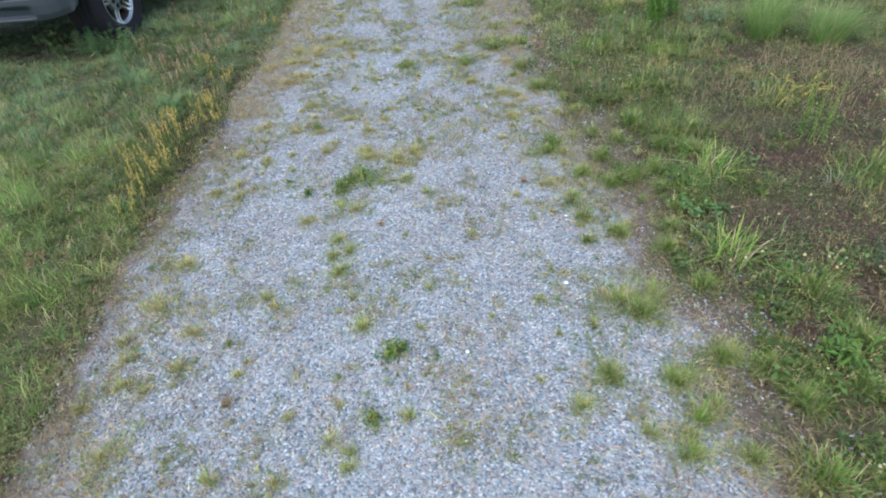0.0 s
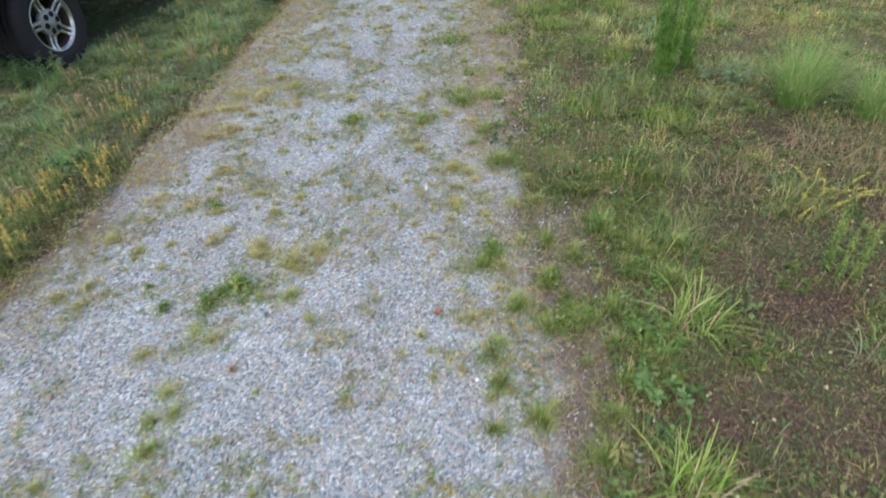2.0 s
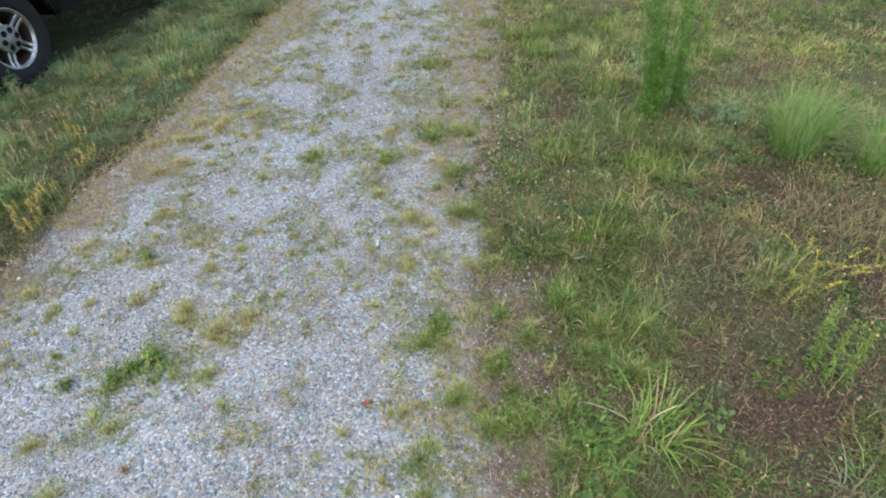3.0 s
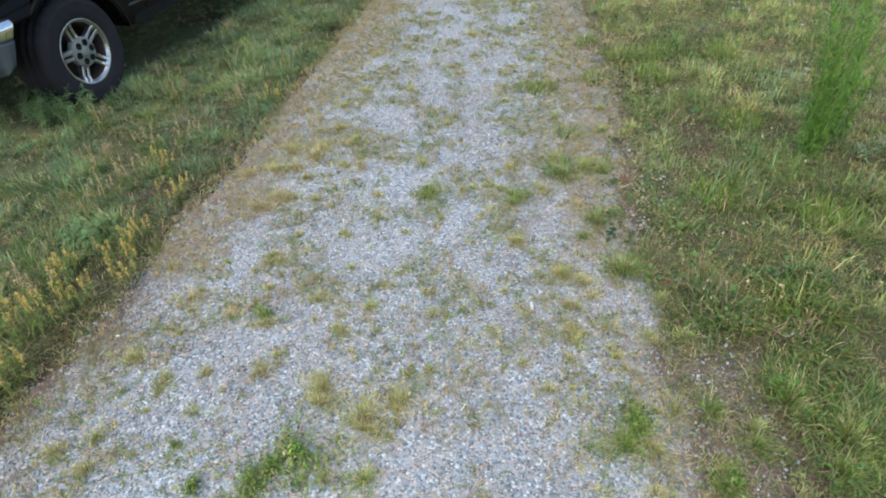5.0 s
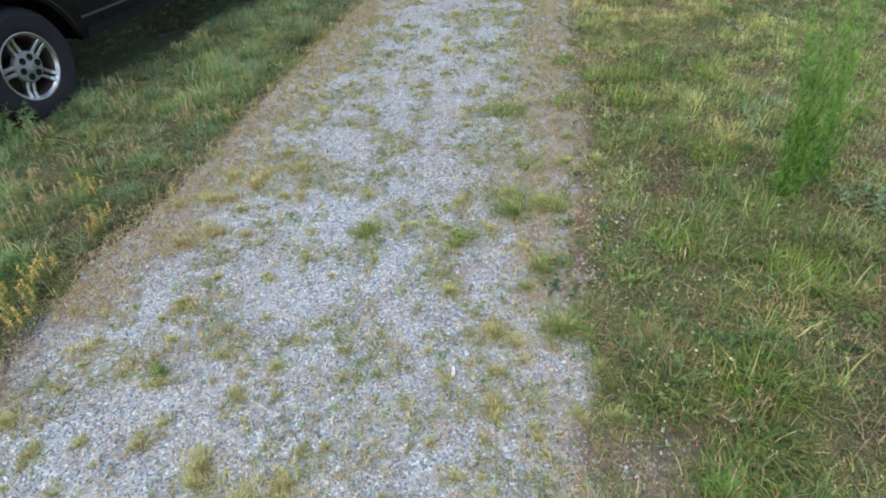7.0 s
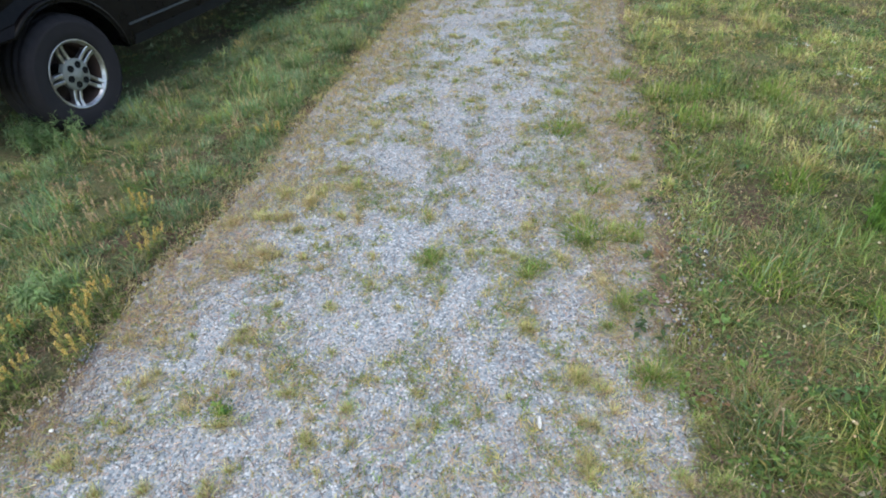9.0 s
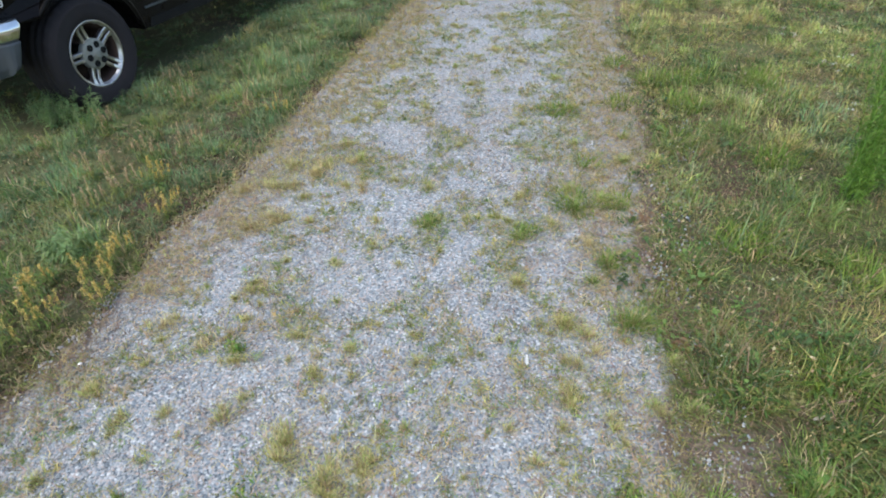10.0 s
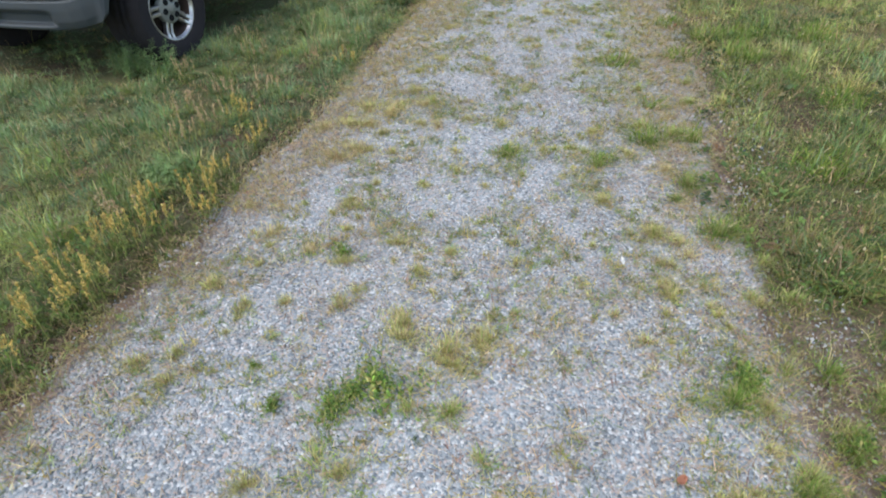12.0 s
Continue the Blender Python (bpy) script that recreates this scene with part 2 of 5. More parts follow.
VEG_Y = (-40, 0.4, 0.6, 0.75, 0.88, 1.05, 1.12, 1.35, 1.47, 1.85, 2.1, 2.3, 2.5, 2.65, 2.85, 2.97, 3.05, 3.3, 3.5, 3.65, 3.9, 4.2, 4.8, 5.3, 6.0, 7.5, 12, 40)
VEG_X = (0.3, 0.62, 0.64, 0.72, 0.83, 0.80, 0.89, 0.93, 0.74, 0.77, 0.91, 0.88, 0.98, 0.98, 1.04, 1.02, 0.86, 0.81, 0.76, 0.72, 0.74, 0.80, 0.96, 1.05, 1.12, 1.26, 2.2, 8.6)


def veg_edge(y):
    """Where the close growth of the verge begins, past the strip of bare soil."""
    return np.interp(y, VEG_Y, VEG_X) + 0.07 * (field(y, 0 * y, 9, 9) - 0.5)


LUSH_SPOTS = [(1.19, 2.71, 0.13), (1.43, 3.20, 0.15), (1.04, 3.16, 0.14), (1.03, 1.94, 0.13), (1.34, 2.00, 0.12), (0.97, 3.06, 0.12), (0.82, 3.52, 0.10), (0.89, 1.05, 0.10), (0.87, 0.90, 0.09), (1.23, 1.33, 0.14), (1.16, 0.93, 0.15), (0.97, 1.28, 0.08), (1.13, 2.83, 0.12), (1.24, 2.93, 0.14),
              (1.04, 3.79, 0.12), (1.44, 4.09, 0.17), (1.26, 4.84, 0.12), (1.53, 5.02, 0.17), (1.91, 3.86, 0.18), (1.63, 3.18, 0.13), (1.69, 4.31, 0.16), (1.62, 3.89, 0.14), (1.35, 6.01, 0.17), (1.44, 7.04, 0.18), (2.1, 5.4, 0.2), (1.9, 6.2, 0.2), (1.05, 3.40, 0.12), (0.98, 0.62, 0.11), (1.42, 1.1, 0.12), (0.86, 1.62, 0.12), (1.0, 1.76, 0.12)]
LUSH_SPOTS = LUSH_SPOTS + [(0.98, 2.20, 0.10), (0.93, 2.42, 0.09), (1.30, 2.52, 0.12), (1.10, 2.48, 0.10), (1.50, 2.62, 0.11), (1.52, 1.35, 0.12), (0.92, 1.44, 0.09), (1.45, 0.85, 0.14), (1.12, 1.62, 0.10), (1.95, 2.9, 0.13), (2.0, 2.0, 0.14)]
BROWN_SPOTS = [(1.56, 2.29, 0.17), (1.72, 2.08, 0.24), (1.66, 2.70, 0.15), (1.74, 2.95, 0.15), (2.46, 3.10, 0.28), (2.74, 3.36, 0.22), (1.73, 1.96, 0.16), (1.66, 1.65, 0.20), (1.48, 1.97, 0.12), (2.05, 2.55, 0.16), (1.68, 3.04, 0.12), (1.82, 3.46, 0.11), (1.65, 3.67, 0.10), (1.56, 4.60, 0.15), (1.75, 4.63, 0.13), (1.34, 4.79, 0.09), (1.97, 5.37, 0.14), (2.3, 2.2, 0.25), (1.38, 2.45, 0.10), (1.30, 1.62, 0.13), (2.2, 3.5, 0.15)]


def spots(rows, x, y):
    """Uneven patches, 1 at their hearts and fading to 0."""
    u, v = x + 0.16 * (field(x, y, 5, 101) - 0.5) + 0.08 * (field(x, y, 12, 103) - 0.5), y + 0.16 * (field(x, y, 5, 102) - 0.5) + 0.08 * (field(x, y, 12, 104) - 0.5)
    full = 0 * u
    for px, py, r in rows:
        full = np.maximum(full, np.exp(-((u - px) ** 2 + (v - py) ** 2) / (1.25 * r) ** 2))
    return full


def outside(x, y):
    """Metres into the grass from the gravel's edge; less than 0 on the gravel."""
    return np.maximum(left_edge(y) - x, x - right_edge(y))


def lie(x, y):
    x, y = np.asarray(x, float), np.asarray(y, float)
    near = np.exp(-((x / 30) ** 2 + ((y - 5) / 30) ** 2))
    z = 0.028 * step(outside(x, y), 0.0, 0.25) * near
    return z + near * (0.03 * (cloudy(x, y, 0.7, 11) - 0.5) * step(outside(x, y), -0.2, 0.8) + 0.012 * (field(x, y, 4, 13) - 0.5))


def sheet(name, xs, ys, z_of, mat):
    gx, gy = np.meshgrid(xs, ys)
    verts = np.c_[gx.ravel(), gy.ravel(), z_of(gx, gy).ravel()]
    w, h = len(xs), len(ys)
    a = (np.arange(h - 1)[:, None] * w + np.arange(w - 1)).ravel()
    return mesh_of(name, verts, np.c_[a, a + 1, a + w + 1, a + w].ravel(), np.arange(len(a)) * 4, mat)


outer = np.array([10, 13, 18, 26, 40, 65, 110, 200, 400, 900, 2500.0])
xs = np.concatenate([-outer[::-1], np.arange(-8, 8.01, 0.12), outer])
ys = np.concatenate([-outer[::-1] + 5, np.arange(-3, 13.01, 0.12), outer + 5])
ground = new("ground", sheet("ground", xs, ys, lambda x, y: lie(x, y) - 0.012, M_SOIL))
tagged(ground, "patchy brown soil and thatch under uneven grass", "ground", kind="structure")
ground.data.shade_smooth()
gxy = np.array([v.co[:2] for v in ground.data.vertices])
# Soil is mossier outside the camera's view, and under both lawns.
mossiness = np.maximum.reduce([step(gxy[:, 0] - 1.1 - 0.72 * gxy[:, 1], 0.0, 0.5), step(-1.6 - 0.53 * gxy[:, 1] - gxy[:, 0], 0.0, 0.5), step(gxy[:, 1], 8.6, 9.4), step(-gxy[:, 1], -0.5, 0.0)])
ground.data.attributes.new("mossiness", "FLOAT", "POINT").data.foreach_set("value", (0.22 * np.maximum.reduce([mossiness, 0.75 * step(left_edge(gxy[:, 1]) - gxy[:, 0], 0.3, 0.7), 0.55 * step(gxy[:, 0] - veg_edge(gxy[:, 1]), 0.1, 0.3) * step(gxy[:, 1], 2.6, 3.1) * (1 - spots(BROWN_SPOTS, gxy[:, 0], gxy[:, 1]))])).astype(np.float32))

across, along = np.linspace(0, 1, 34), np.concatenate([np.arange(-40, -3, 0.6), np.arange(-3, 10, 0.07), np.arange(10, 40.1, 0.6)])
gu, gy = np.meshgrid(across, along)
lo, hi = left_edge(gy) - 0.16, right_edge(gy) + 0.20 + 0.14 * step(gy, 3.4, 4.0)
gx = lo + (hi - lo) * gu
rim = np.minimum(gx - lo, hi - gx)
gz = lie(gx, gy) - 0.030 + 0.030 * step(rim, 0.0, 0.2) + 0.010 * (cloudy(gx, gy, 6, 21) - 0.5)
a = (np.arange(len(along) - 1)[:, None] * 34 + np.arange(33)).ravel()
drive_mesh = mesh_of("gravel_driveway", np.c_[gx.ravel(), gy.ravel(), gz.ravel()], np.c_[a, a + 1, a + 35, a + 34].ravel(), np.arange(len(a)) * 4, M_DRIVE)
verge = drive_mesh.attributes.new("verge", "FLOAT", "POINT")
verge.data.foreach_set("value", np.where(gu < 0.5, 1 - step(gx - left_edge(gy) - 0.09 * (1 - step(gy, 3.2, 3.9)), -0.16, 0.03), 1 - step(right_edge(gy) - gx, -0.20, 0.28 + 0.10 * (1 - step(gy, 1.4, 2.0)) - 0.34 * step(gy, 3.0, 3.4))).astype(np.float32).ravel() * 0.75)
drive_mesh.shade_smooth()
driveway = tagged(new("driveway", drive_mesh), "blue-grey crushed stone driveway, thinly overgrown with grass", "driveway", kind="structure")


# ---- loose stones ----
def stones(name, count, y0, y1, small, big):
    y = rng.uniform(y0, y1, count)
    x = left_edge(y) - 0.06 + (np.maximum(right_edge(y) + 0.28 + 0.14 * step(y, 3.4, 4.0), veg_edge(y)) - left_edge(y) + 0.10) * rng.random(count)
    bare = np.minimum(x - left_edge(y) + 0.02 + 0.18 * step(y, 3.0, 3.6), 0.6 * (right_edge(y) - x) + 0.03 + 0.30 * step(y, 3.3, 3.9) * (0.48 - field(x, y, 2.7, 106)))
    keep = rng.random(count) < 0.15 + 0.12 * step(x - right_edge(y), 0.0, 0.06) * (1 - step(x - veg_edge(y), 0.0, 0.05)) + 0.85 * step(bare + 0.35 * (cloudy(x, y, 3, 31) - 0.5) + 0.12 * (field(x, y, 11, 32) - 0.5), -0.10, 0.14)
    rough_side = step(x - np.interp(y, (-3, 3.2, 3.7, 4.1, 4.4, 5.0, 6.1, 7.5, 12), (0.7, 0.75, 0.56, 0.42, 0.40, 0.46, 0.56, 0.78, 1.7)), 0.0, 0.3)
    keep &= cloudy(x, y, 1.5, 33) + 0.25 * rng.random(count) + 0.10 * rough_side < 0.88
    x, y = x[keep], y[keep]
    n = len(x)
    cube = np.array([(i, j, k) for i in (-1, 1) for j in (-1, 1) for k in (-1, 1)], float)
    size = small + (big - small) * rng.random(n) ** 2.2
    shape = size[:, None] * np.c_[rng.uniform(0.8, 1.3, n), rng.uniform(0.6, 1.0, n), rng.uniform(0.3, 0.6, n)] * 0.5
    pts = cube[None] * shape[:, None] * rng.uniform(0.55, 1.1, (n, 8, 3))
    turn, tip = rng.uniform(0, 2 * np.pi, n), rng.normal(0, 0.45, n)
    c, s, ct, st = np.cos(turn), np.sin(turn), np.cos(tip), np.sin(tip)
    px, pz = pts[..., 0] * ct[:, None] - pts[..., 2] * st[:, None], pts[..., 0] * st[:, None] + pts[..., 2] * ct[:, None]
    wx, wy = px * c[:, None] - pts[..., 1] * s[:, None], px * s[:, None] + pts[..., 1] * c[:, None]
    z = lie(x, y) + 0.001 + shape[:, 2] * 0.3
    verts = np.stack([wx + x[:, None], wy + y[:, None], pz + z[:, None]], -1).reshape(-1, 3)
    quads = np.array([0, 1, 3, 2, 4, 6, 7, 5, 0, 4, 5, 1, 2, 3, 7, 6, 1, 5, 7, 3])
    loops = (np.arange(n)[:, None] * 8 + quads).ravel()
    ob = new(name, mesh_of(name, verts, loops, np.arange(n * 5) * 4, M_STONE))
    return tagged(ob, "loose grey and white crushed stones on the driveway", "gravel", kind="stuff")


stones("gravel", 48000, 0.4, 3.6, 0.0050, 0.0125)
stones("gravel", 17000, 3.6, 5.6, 0.0065, 0.0150)
stones("gravel", 10000, 5.6, 9.8, 0.009, 0.019)
stones("gravel", 7000, -3.0, 0.4, 0.009, 0.020)
stones("gravel", 3000, 9.8, 13.0, 0.012, 0.022)


# ---- things with parts ----
def part(name, bm, mat, parent, label="", smooth=False):
    me = bpy.data.meshes.new(name)
    bmesh.ops.recalc_face_normals(bm, faces=bm.faces)
    bm.to_mesh(me)
    bm.free()
    if smooth:
        me.shade_smooth()
    me.materials.append(mat)
    ob = new(name, me)
    ob.parent = parent
    if label:
        tagged(ob, label)
    return ob


def prism(points, y0, y1, bevel=0.0, segments=2):
    """An outline in x and z, carried from y0 to y1."""
    bm = bmesh.new()
    near = [bm.verts.new((x, y0, z)) for x, z in points]
    far = [bm.verts.new((x, y1, z)) for x, z in points]
    bm.faces.new(near)
    bm.faces.new(far[::-1])
    n = len(points)
    for i in range(n):
        bm.faces.new((near[i], far[i], far[(i + 1) % n], near[(i + 1) % n]))
    if bevel:
        rim = [e for e in bm.edges if abs(e.verts[0].co.y - e.verts[1].co.y) < 1e-6]
        bmesh.ops.bevel(bm, geom=rim, offset=bevel, segments=segments, affect="EDGES", clamp_overlap=True)
    return bm


def box(x0, x1, y0, y1, z0, z1, bevel=0.0):
    bm = bmesh.new()
    bmesh.ops.create_cube(bm, size=1.0)
    for v in bm.verts:
        v.co = Vector((x0 if v.co.x < 0 else x1, y0 if v.co.y < 0 else y1, z0 if v.co.z < 0 else z1))
    if bevel:
        bmesh.ops.bevel(bm, geom=bm.edges[:], offset=bevel, segments=2, affect="EDGES")
    return bm


def turned(profile, segments=72, wobble=None):
    """A ring of (radius, y) rows round the y axis. wobble(row, segment) changes the radius."""
    bm = bmesh.new()
    rings = []
    for j, (r, y) in enumerate(profile):
        ring = []
        for i in range(segments):
            a, rr = 2 * math.pi * i / segments, r + (wobble(j, i) if wobble else 0)
            ring.append(bm.verts.new((rr * math.cos(a), y, rr * math.sin(a))))
        rings.append(ring)
    for p, q in zip(rings, rings[1:]):
        for i in range(segments):
            bm.faces.new((p[i], p[(i + 1) % segments], q[(i + 1) % segments], q[i]))
    return bm


def swept(path, profile):
    """A closed profile of (outward, z) rows carried along a plan path of (x, y, outward x, outward y)."""
    bm = bmesh.new()
    rings = [[bm.verts.new((x + o * ox, y + o * oy, z)) for o, z in profile] for x, y, ox, oy in path]
    n = len(profile)
    for p, q in zip(rings, rings[1:]):
        for i in range(n):
            bm.faces.new((p[i], q[i], q[(i + 1) % n], p[(i + 1) % n]))
    bm.faces.new(rings[0])
    bm.faces.new(rings[-1][::-1])
    return bm


def arch(cx, r, z0, a0=180, a1=0, n=14):
    """Points over a wheel, from one side of it to the other."""
    lift = math.degrees(math.asin((z0 - 0.36) / r))
    return [(cx + r * math.cos(radians(a)), 0.36 + r * math.sin(radians(a))) for a in np.linspace(a0 - lift if a0 > a1 else a0 + lift, a1 + lift if a0 > a1 else a1 - lift, n)]


def make_wheel(truck, x, y, side, turn=48):
    """side 1: the outer face looks to -y; -1: to +y."""
    wheel = new("wheel")
    wheel.parent = truck
    wheel.matrix_basis = pose(x, y, 0.358, 0, 0, 0 if side > 0 else 180)
    rows = [(0.206, 0.004), (0.222, -0.012), (0.262, -0.022), (0.305, -0.020), (0.318, -0.024), (0.322, -0.018), (0.345, -0.002), (0.358, 0.018), (0.361, 0.045), (0.352, 0.052), (0.352, 0.060),
            (0.363, 0.066), (0.363, 0.098), (0.353, 0.102), (0.353, 0.110), (0.363, 0.114), (0.363, 0.158), (0.352, 0.164), (0.352, 0.172), (0.361, 0.180), (0.358, 0.232), (0.345, 0.256), (0.30, 0.272), (0.25, 0.265), (0.206, 0.208)]
    lug = lambda j, i: -0.009 if (6 <= j <= 8 or 11 <= j <= 12 or 15 <= j <= 16 or 19 <= j <= 21) and (i + j) % 4 == 0 else 0.0  # noqa: E731
    part("tyre", turned(rows, 120, lug), M_RUBBER, wheel, "worn black all-terrain tyre", True)
    rim = part("rim", turned([(0.203, 0.012), (0.212, 0.002), (0.214, -0.007), (0.210, -0.010), (0.202, -0.007), (0.196, 0.004), (0.190, 0.012)], 96), M_ALLOY, wheel, "scuffed machined alloy rim lip", True)
    part("barrel", turned([(0.190, 0.012), (0.180, 0.04), (0.176, 0.12), (0.19, 0.19), (0.10, 0.192), (0.02, 0.18)], 72), M_BARREL, rim, "rusty brown dusty wheel barrel", True)
    for k in range(5):
        for off in (-0.0205, 0.0205):
            bm = bmesh.new()
            ends = []
            for r, w, y0, y1 in ((0.070, 0.0125, 0.012, 0.055), (0.11, 0.0118, 0.018, 0.055), (0.16, 0.0112, 0.016, 0.050), (0.196, 0.0160, 0.001, 0.05)):
                ends.append([bm.verts.new(p) for p in ((r, y0 + 0.004, off - w), (r, y0, off - w * 0.6), (r, y0, off + w * 0.6), (r, y0 + 0.004, off + w), (r, y1, off + w), (r, y1, off - w))])
            for p, q in zip(ends, ends[1:]):
                for i in range(6):
                    bm.faces.new((p[i], q[i], q[(i + 1) % 6], p[(i + 1) % 6]))
            bm.faces.new(ends[0])
            bm.faces.new(ends[-1][::-1])
            bm.transform(Matrix.Rotation(-radians(turn + 72 * k), 4, "Y"))
            part("spoke", bm, M_ALLOY, rim)
    hub = part("hub_cover", turned([(0.099, 0.05), (0.099, 0.016), (0.093, 0.008), (0.075, 0.003), (0.034, 0.000), (0.030, -0.008), (0.024, -0.012), (0.001, -0.013)], 60), M_HUBGREY, rim, "dull grey painted hub cover", True)
    for k in range(6):
        a = radians(68 + 60 * k)
        # Black disc just proud of the hub stands in for the pocket's shade.
        bm = turned([(0.0215, 0.010), (0.0215, -0.0018), (0.0205, -0.0022), (0.0195, -0.0012), (0.001, -0.0008)], 18)
        bm.transform(Matrix.Translation((0.061 * math.cos(a), 0.0005, 0.061 * math.sin(a))))
        part("lug_pocket_shade", bm, M_DARK, rim, "black disc painting the shade of a wheel nut pocket", True)
    return wheel


def make_truck():
    truck = new("pickup_truck")
    truck.matrix_world = pose(-2.476, 5.474, -0.008, 0, 0, 77.26)
    tagged(truck, "black pickup truck with grey bumper parked on the grass", "truck")
    y0, y1, zb = -0.035, 1.755, 0.395
    # front body: fenders, doors and cab sides up to the belt line
    front = arch(0, 0.445, zb)
    front = [(x, z) for x, z in front if x > 0 or z > 0.66]
    outline = [(-0.62, 0.665)] + front + [(0.46, zb), (2.50, zb), (2.54, 0.45), (2.54, 1.10), (0.95, 1.08), (0.45, 1.07), (-0.35, 1.00), (-0.60, 0.95), (-0.66, 0.88), (-0.66, 0.66)]
    bm = prism(outline, y0, y1, 0.03, 3)
    for v in bm.verts:
        if v.co.x < -0.42:
            v.co.y += (0.11 if v.co.y < 0.8 else -0.11) * ((-0.42 - v.co.x) / 0.24) ** 2
    part("body", bm, M_BLACK, truck, "glossy black front fenders and doors")
    # arch lips, one over each wheel
    for cx in (0.0, 3.33):
        for yy, d in ((y0, -1), (y1, 1)):
            lip = [(o, p, o - cx, p - 0.36) for o, p in arch(cx, 0.445, zb, 180, 0, 22) if o > cx or p > (0.66 if cx == 0 else 0.0)]
            bm = bmesh.new()
            rings = []
            for px, pz, dx, dz in lip:
                k = math.hypot(dx, dz)
                ring = []
                for rr, oo in ((-0.006, 0.03), (-0.006, -0.004), (0.002, -0.007), (0.014, -0.004), (0.020, 0.03)):
                    ring.append(bm.verts.new((px + rr * dx / k, yy + d * (-oo), pz + rr * dz / k)))
                rings.append(ring)
            for p, q in zip(rings, rings[1:]):
                for i in range(5):
                    bm.faces.new((p[i], q[i], q[(i + 1) % 5], p[(i + 1) % 5]))
            bm.faces.new(rings[0])
            bm.faces.new(rings[-1][::-1])
            part("wheel_arch_lip", bm, M_BLACK, truck, "", True)
    # dark liners inside the arches
    for cx in (0.0, 3.33):
        for ya, yb in ((y0 + 0.30, y0 + 0.32), (y1 - 0.32, y1 - 0.30)):
            part("wheel_well_liner", box(cx - 0.45, cx + 0.45, ya, yb, 0.42, 0.84), M_DARK, truck)
    # lower side mouldings, doors' gaps and handles
    for yy, d in ((y0, -1), (y1, 1)):
        part("side_moulding", box(0.50, 2.50, yy + (-0.012 if d < 0 else 0.0), yy + (0.0 if d < 0 else 0.012), 0.520, 0.536, 0.004), M_PLASTIC, truck, "thin grey strip along the lower door")
        part("sill_trim", prism([(0.50, zb - 0.005), (2.50, zb - 0.005), (2.48, 0.455), (0.53, 0.455)], yy - (0.004 if d < 0 else -0.001), yy + (0.001 if d > 0 else -0.001) + (0.004 if d > 0 else 0)), M_DARK, truck)
        for gx in (0.62, 1.86):
            part("door_gap", box(gx, gx + 0.008, yy - 0.002, yy + 0.002, 0.47, 1.06), M_DARK, truck)
        part("door_handle", box(1.62, 1.80, yy - 0.022 if d < 0 else yy, yy if d < 0 else yy + 0.022, 0.93, 0.965, 0.008), M_DARK, truck)
        mirror = part("door_mirror", box(0.70, 0.84, yy - 0.20 if d < 0 else yy + 0.02, yy - 0.02 if d < 0 else yy + 0.20, 1.10, 1.26, 0.03), M_DARK, truck)
        part("mirror_arm", box(0.74, 0.80, yy - 0.05 if d < 0 else yy - 0.02, yy + 0.02 if d < 0 else yy + 0.05, 1.08, 1.13, 0.01), M_DARK, mirror)
    # hood
    bm = prism([(-0.63, 0.94), (-0.58, 0.985), (-0.30, 1.035), (0.30, 1.085), (0.62, 1.10), (0.62, 1.05), (-0.5, 0.93)], y0 + 0.10, y1 - 0.10, 0.02)
    part("hood", bm, M_BLACK, truck)
    # cab above the belt line
    ya, yb = y0 + 0.06, y1 - 0.06
    bm = bmesh.new()
    low = [bm.verts.new(p) for p in ((0.55, ya, 1.075), (2.52, ya, 1.075), (2.52, yb, 1.075), (0.55, yb, 1.075))]
    top = [bm.verts.new(p) for p in ((1.10, ya + 0.12, 1.62), (2.41, ya + 0.12, 1.62), (2.41, yb - 0.12, 1.62), (1.10, yb - 0.12, 1.62))]
    bm.faces.new(top)
    bm.faces.new(low[::-1])
    for i in range(4):
        bm.faces.new((low[i], low[(i + 1) % 4], top[(i + 1) % 4], top[i]))
    bmesh.ops.bevel(bm, geom=bm.edges[:], offset=0.03, segments=3, affect="EDGES")
    part("cab", bm, M_BLACK, truck, "", True)

    def pane(name, corners, out):
        bm = bmesh.new()
        face = bm.faces.new([bm.verts.new(Vector(c) + Vector(out) * 0.004) for c in corners])
        ext = bmesh.ops.extrude_face_region(bm, geom=[face])
        for v in [g for g in ext["geom"] if isinstance(g, bmesh.types.BMVert)]:
            v.co -= Vector(out) * 0.008
        part(name, bm, M_GLASS, truck, "dark tinted window glass")

    pane("windscreen", ((0.64, ya + 0.10, 1.13), (0.64, yb - 0.10, 1.13), (1.07, yb - 0.19, 1.57), (1.07, ya + 0.19, 1.57)), (-0.70, 0, 0.71))
    pane("rear_window", ((2.505, ya + 0.12, 1.14), (2.425, ya + 0.2, 1.55), (2.425, yb - 0.2, 1.55), (2.505, yb - 0.12, 1.14)), (1, 0, 0.2))
    pane("side_window", ((0.86, ya + 0.01, 1.12), (2.38, ya + 0.01, 1.12), (2.34, ya + 0.105, 1.56), (1.20, ya + 0.105, 1.56)), (0, -1, 0.2))
    pane("side_window", ((0.86, yb - 0.01, 1.12), (1.20, yb - 0.105, 1.56), (2.34, yb - 0.105, 1.56), (2.38, yb - 0.01, 1.12)), (0, 1, 0.2))
    # load bed
    rear = arch(3.33, 0.445, 0.45)
    side = [(2.57, 0.45)] + rear + [(4.54, 0.45), (4.58, 0.60), (4.58, 1.09), (2.57, 1.10)]
    part("bed_side", prism(side, y0, y0 + 0.10, 0.02), M_BLACK, truck)
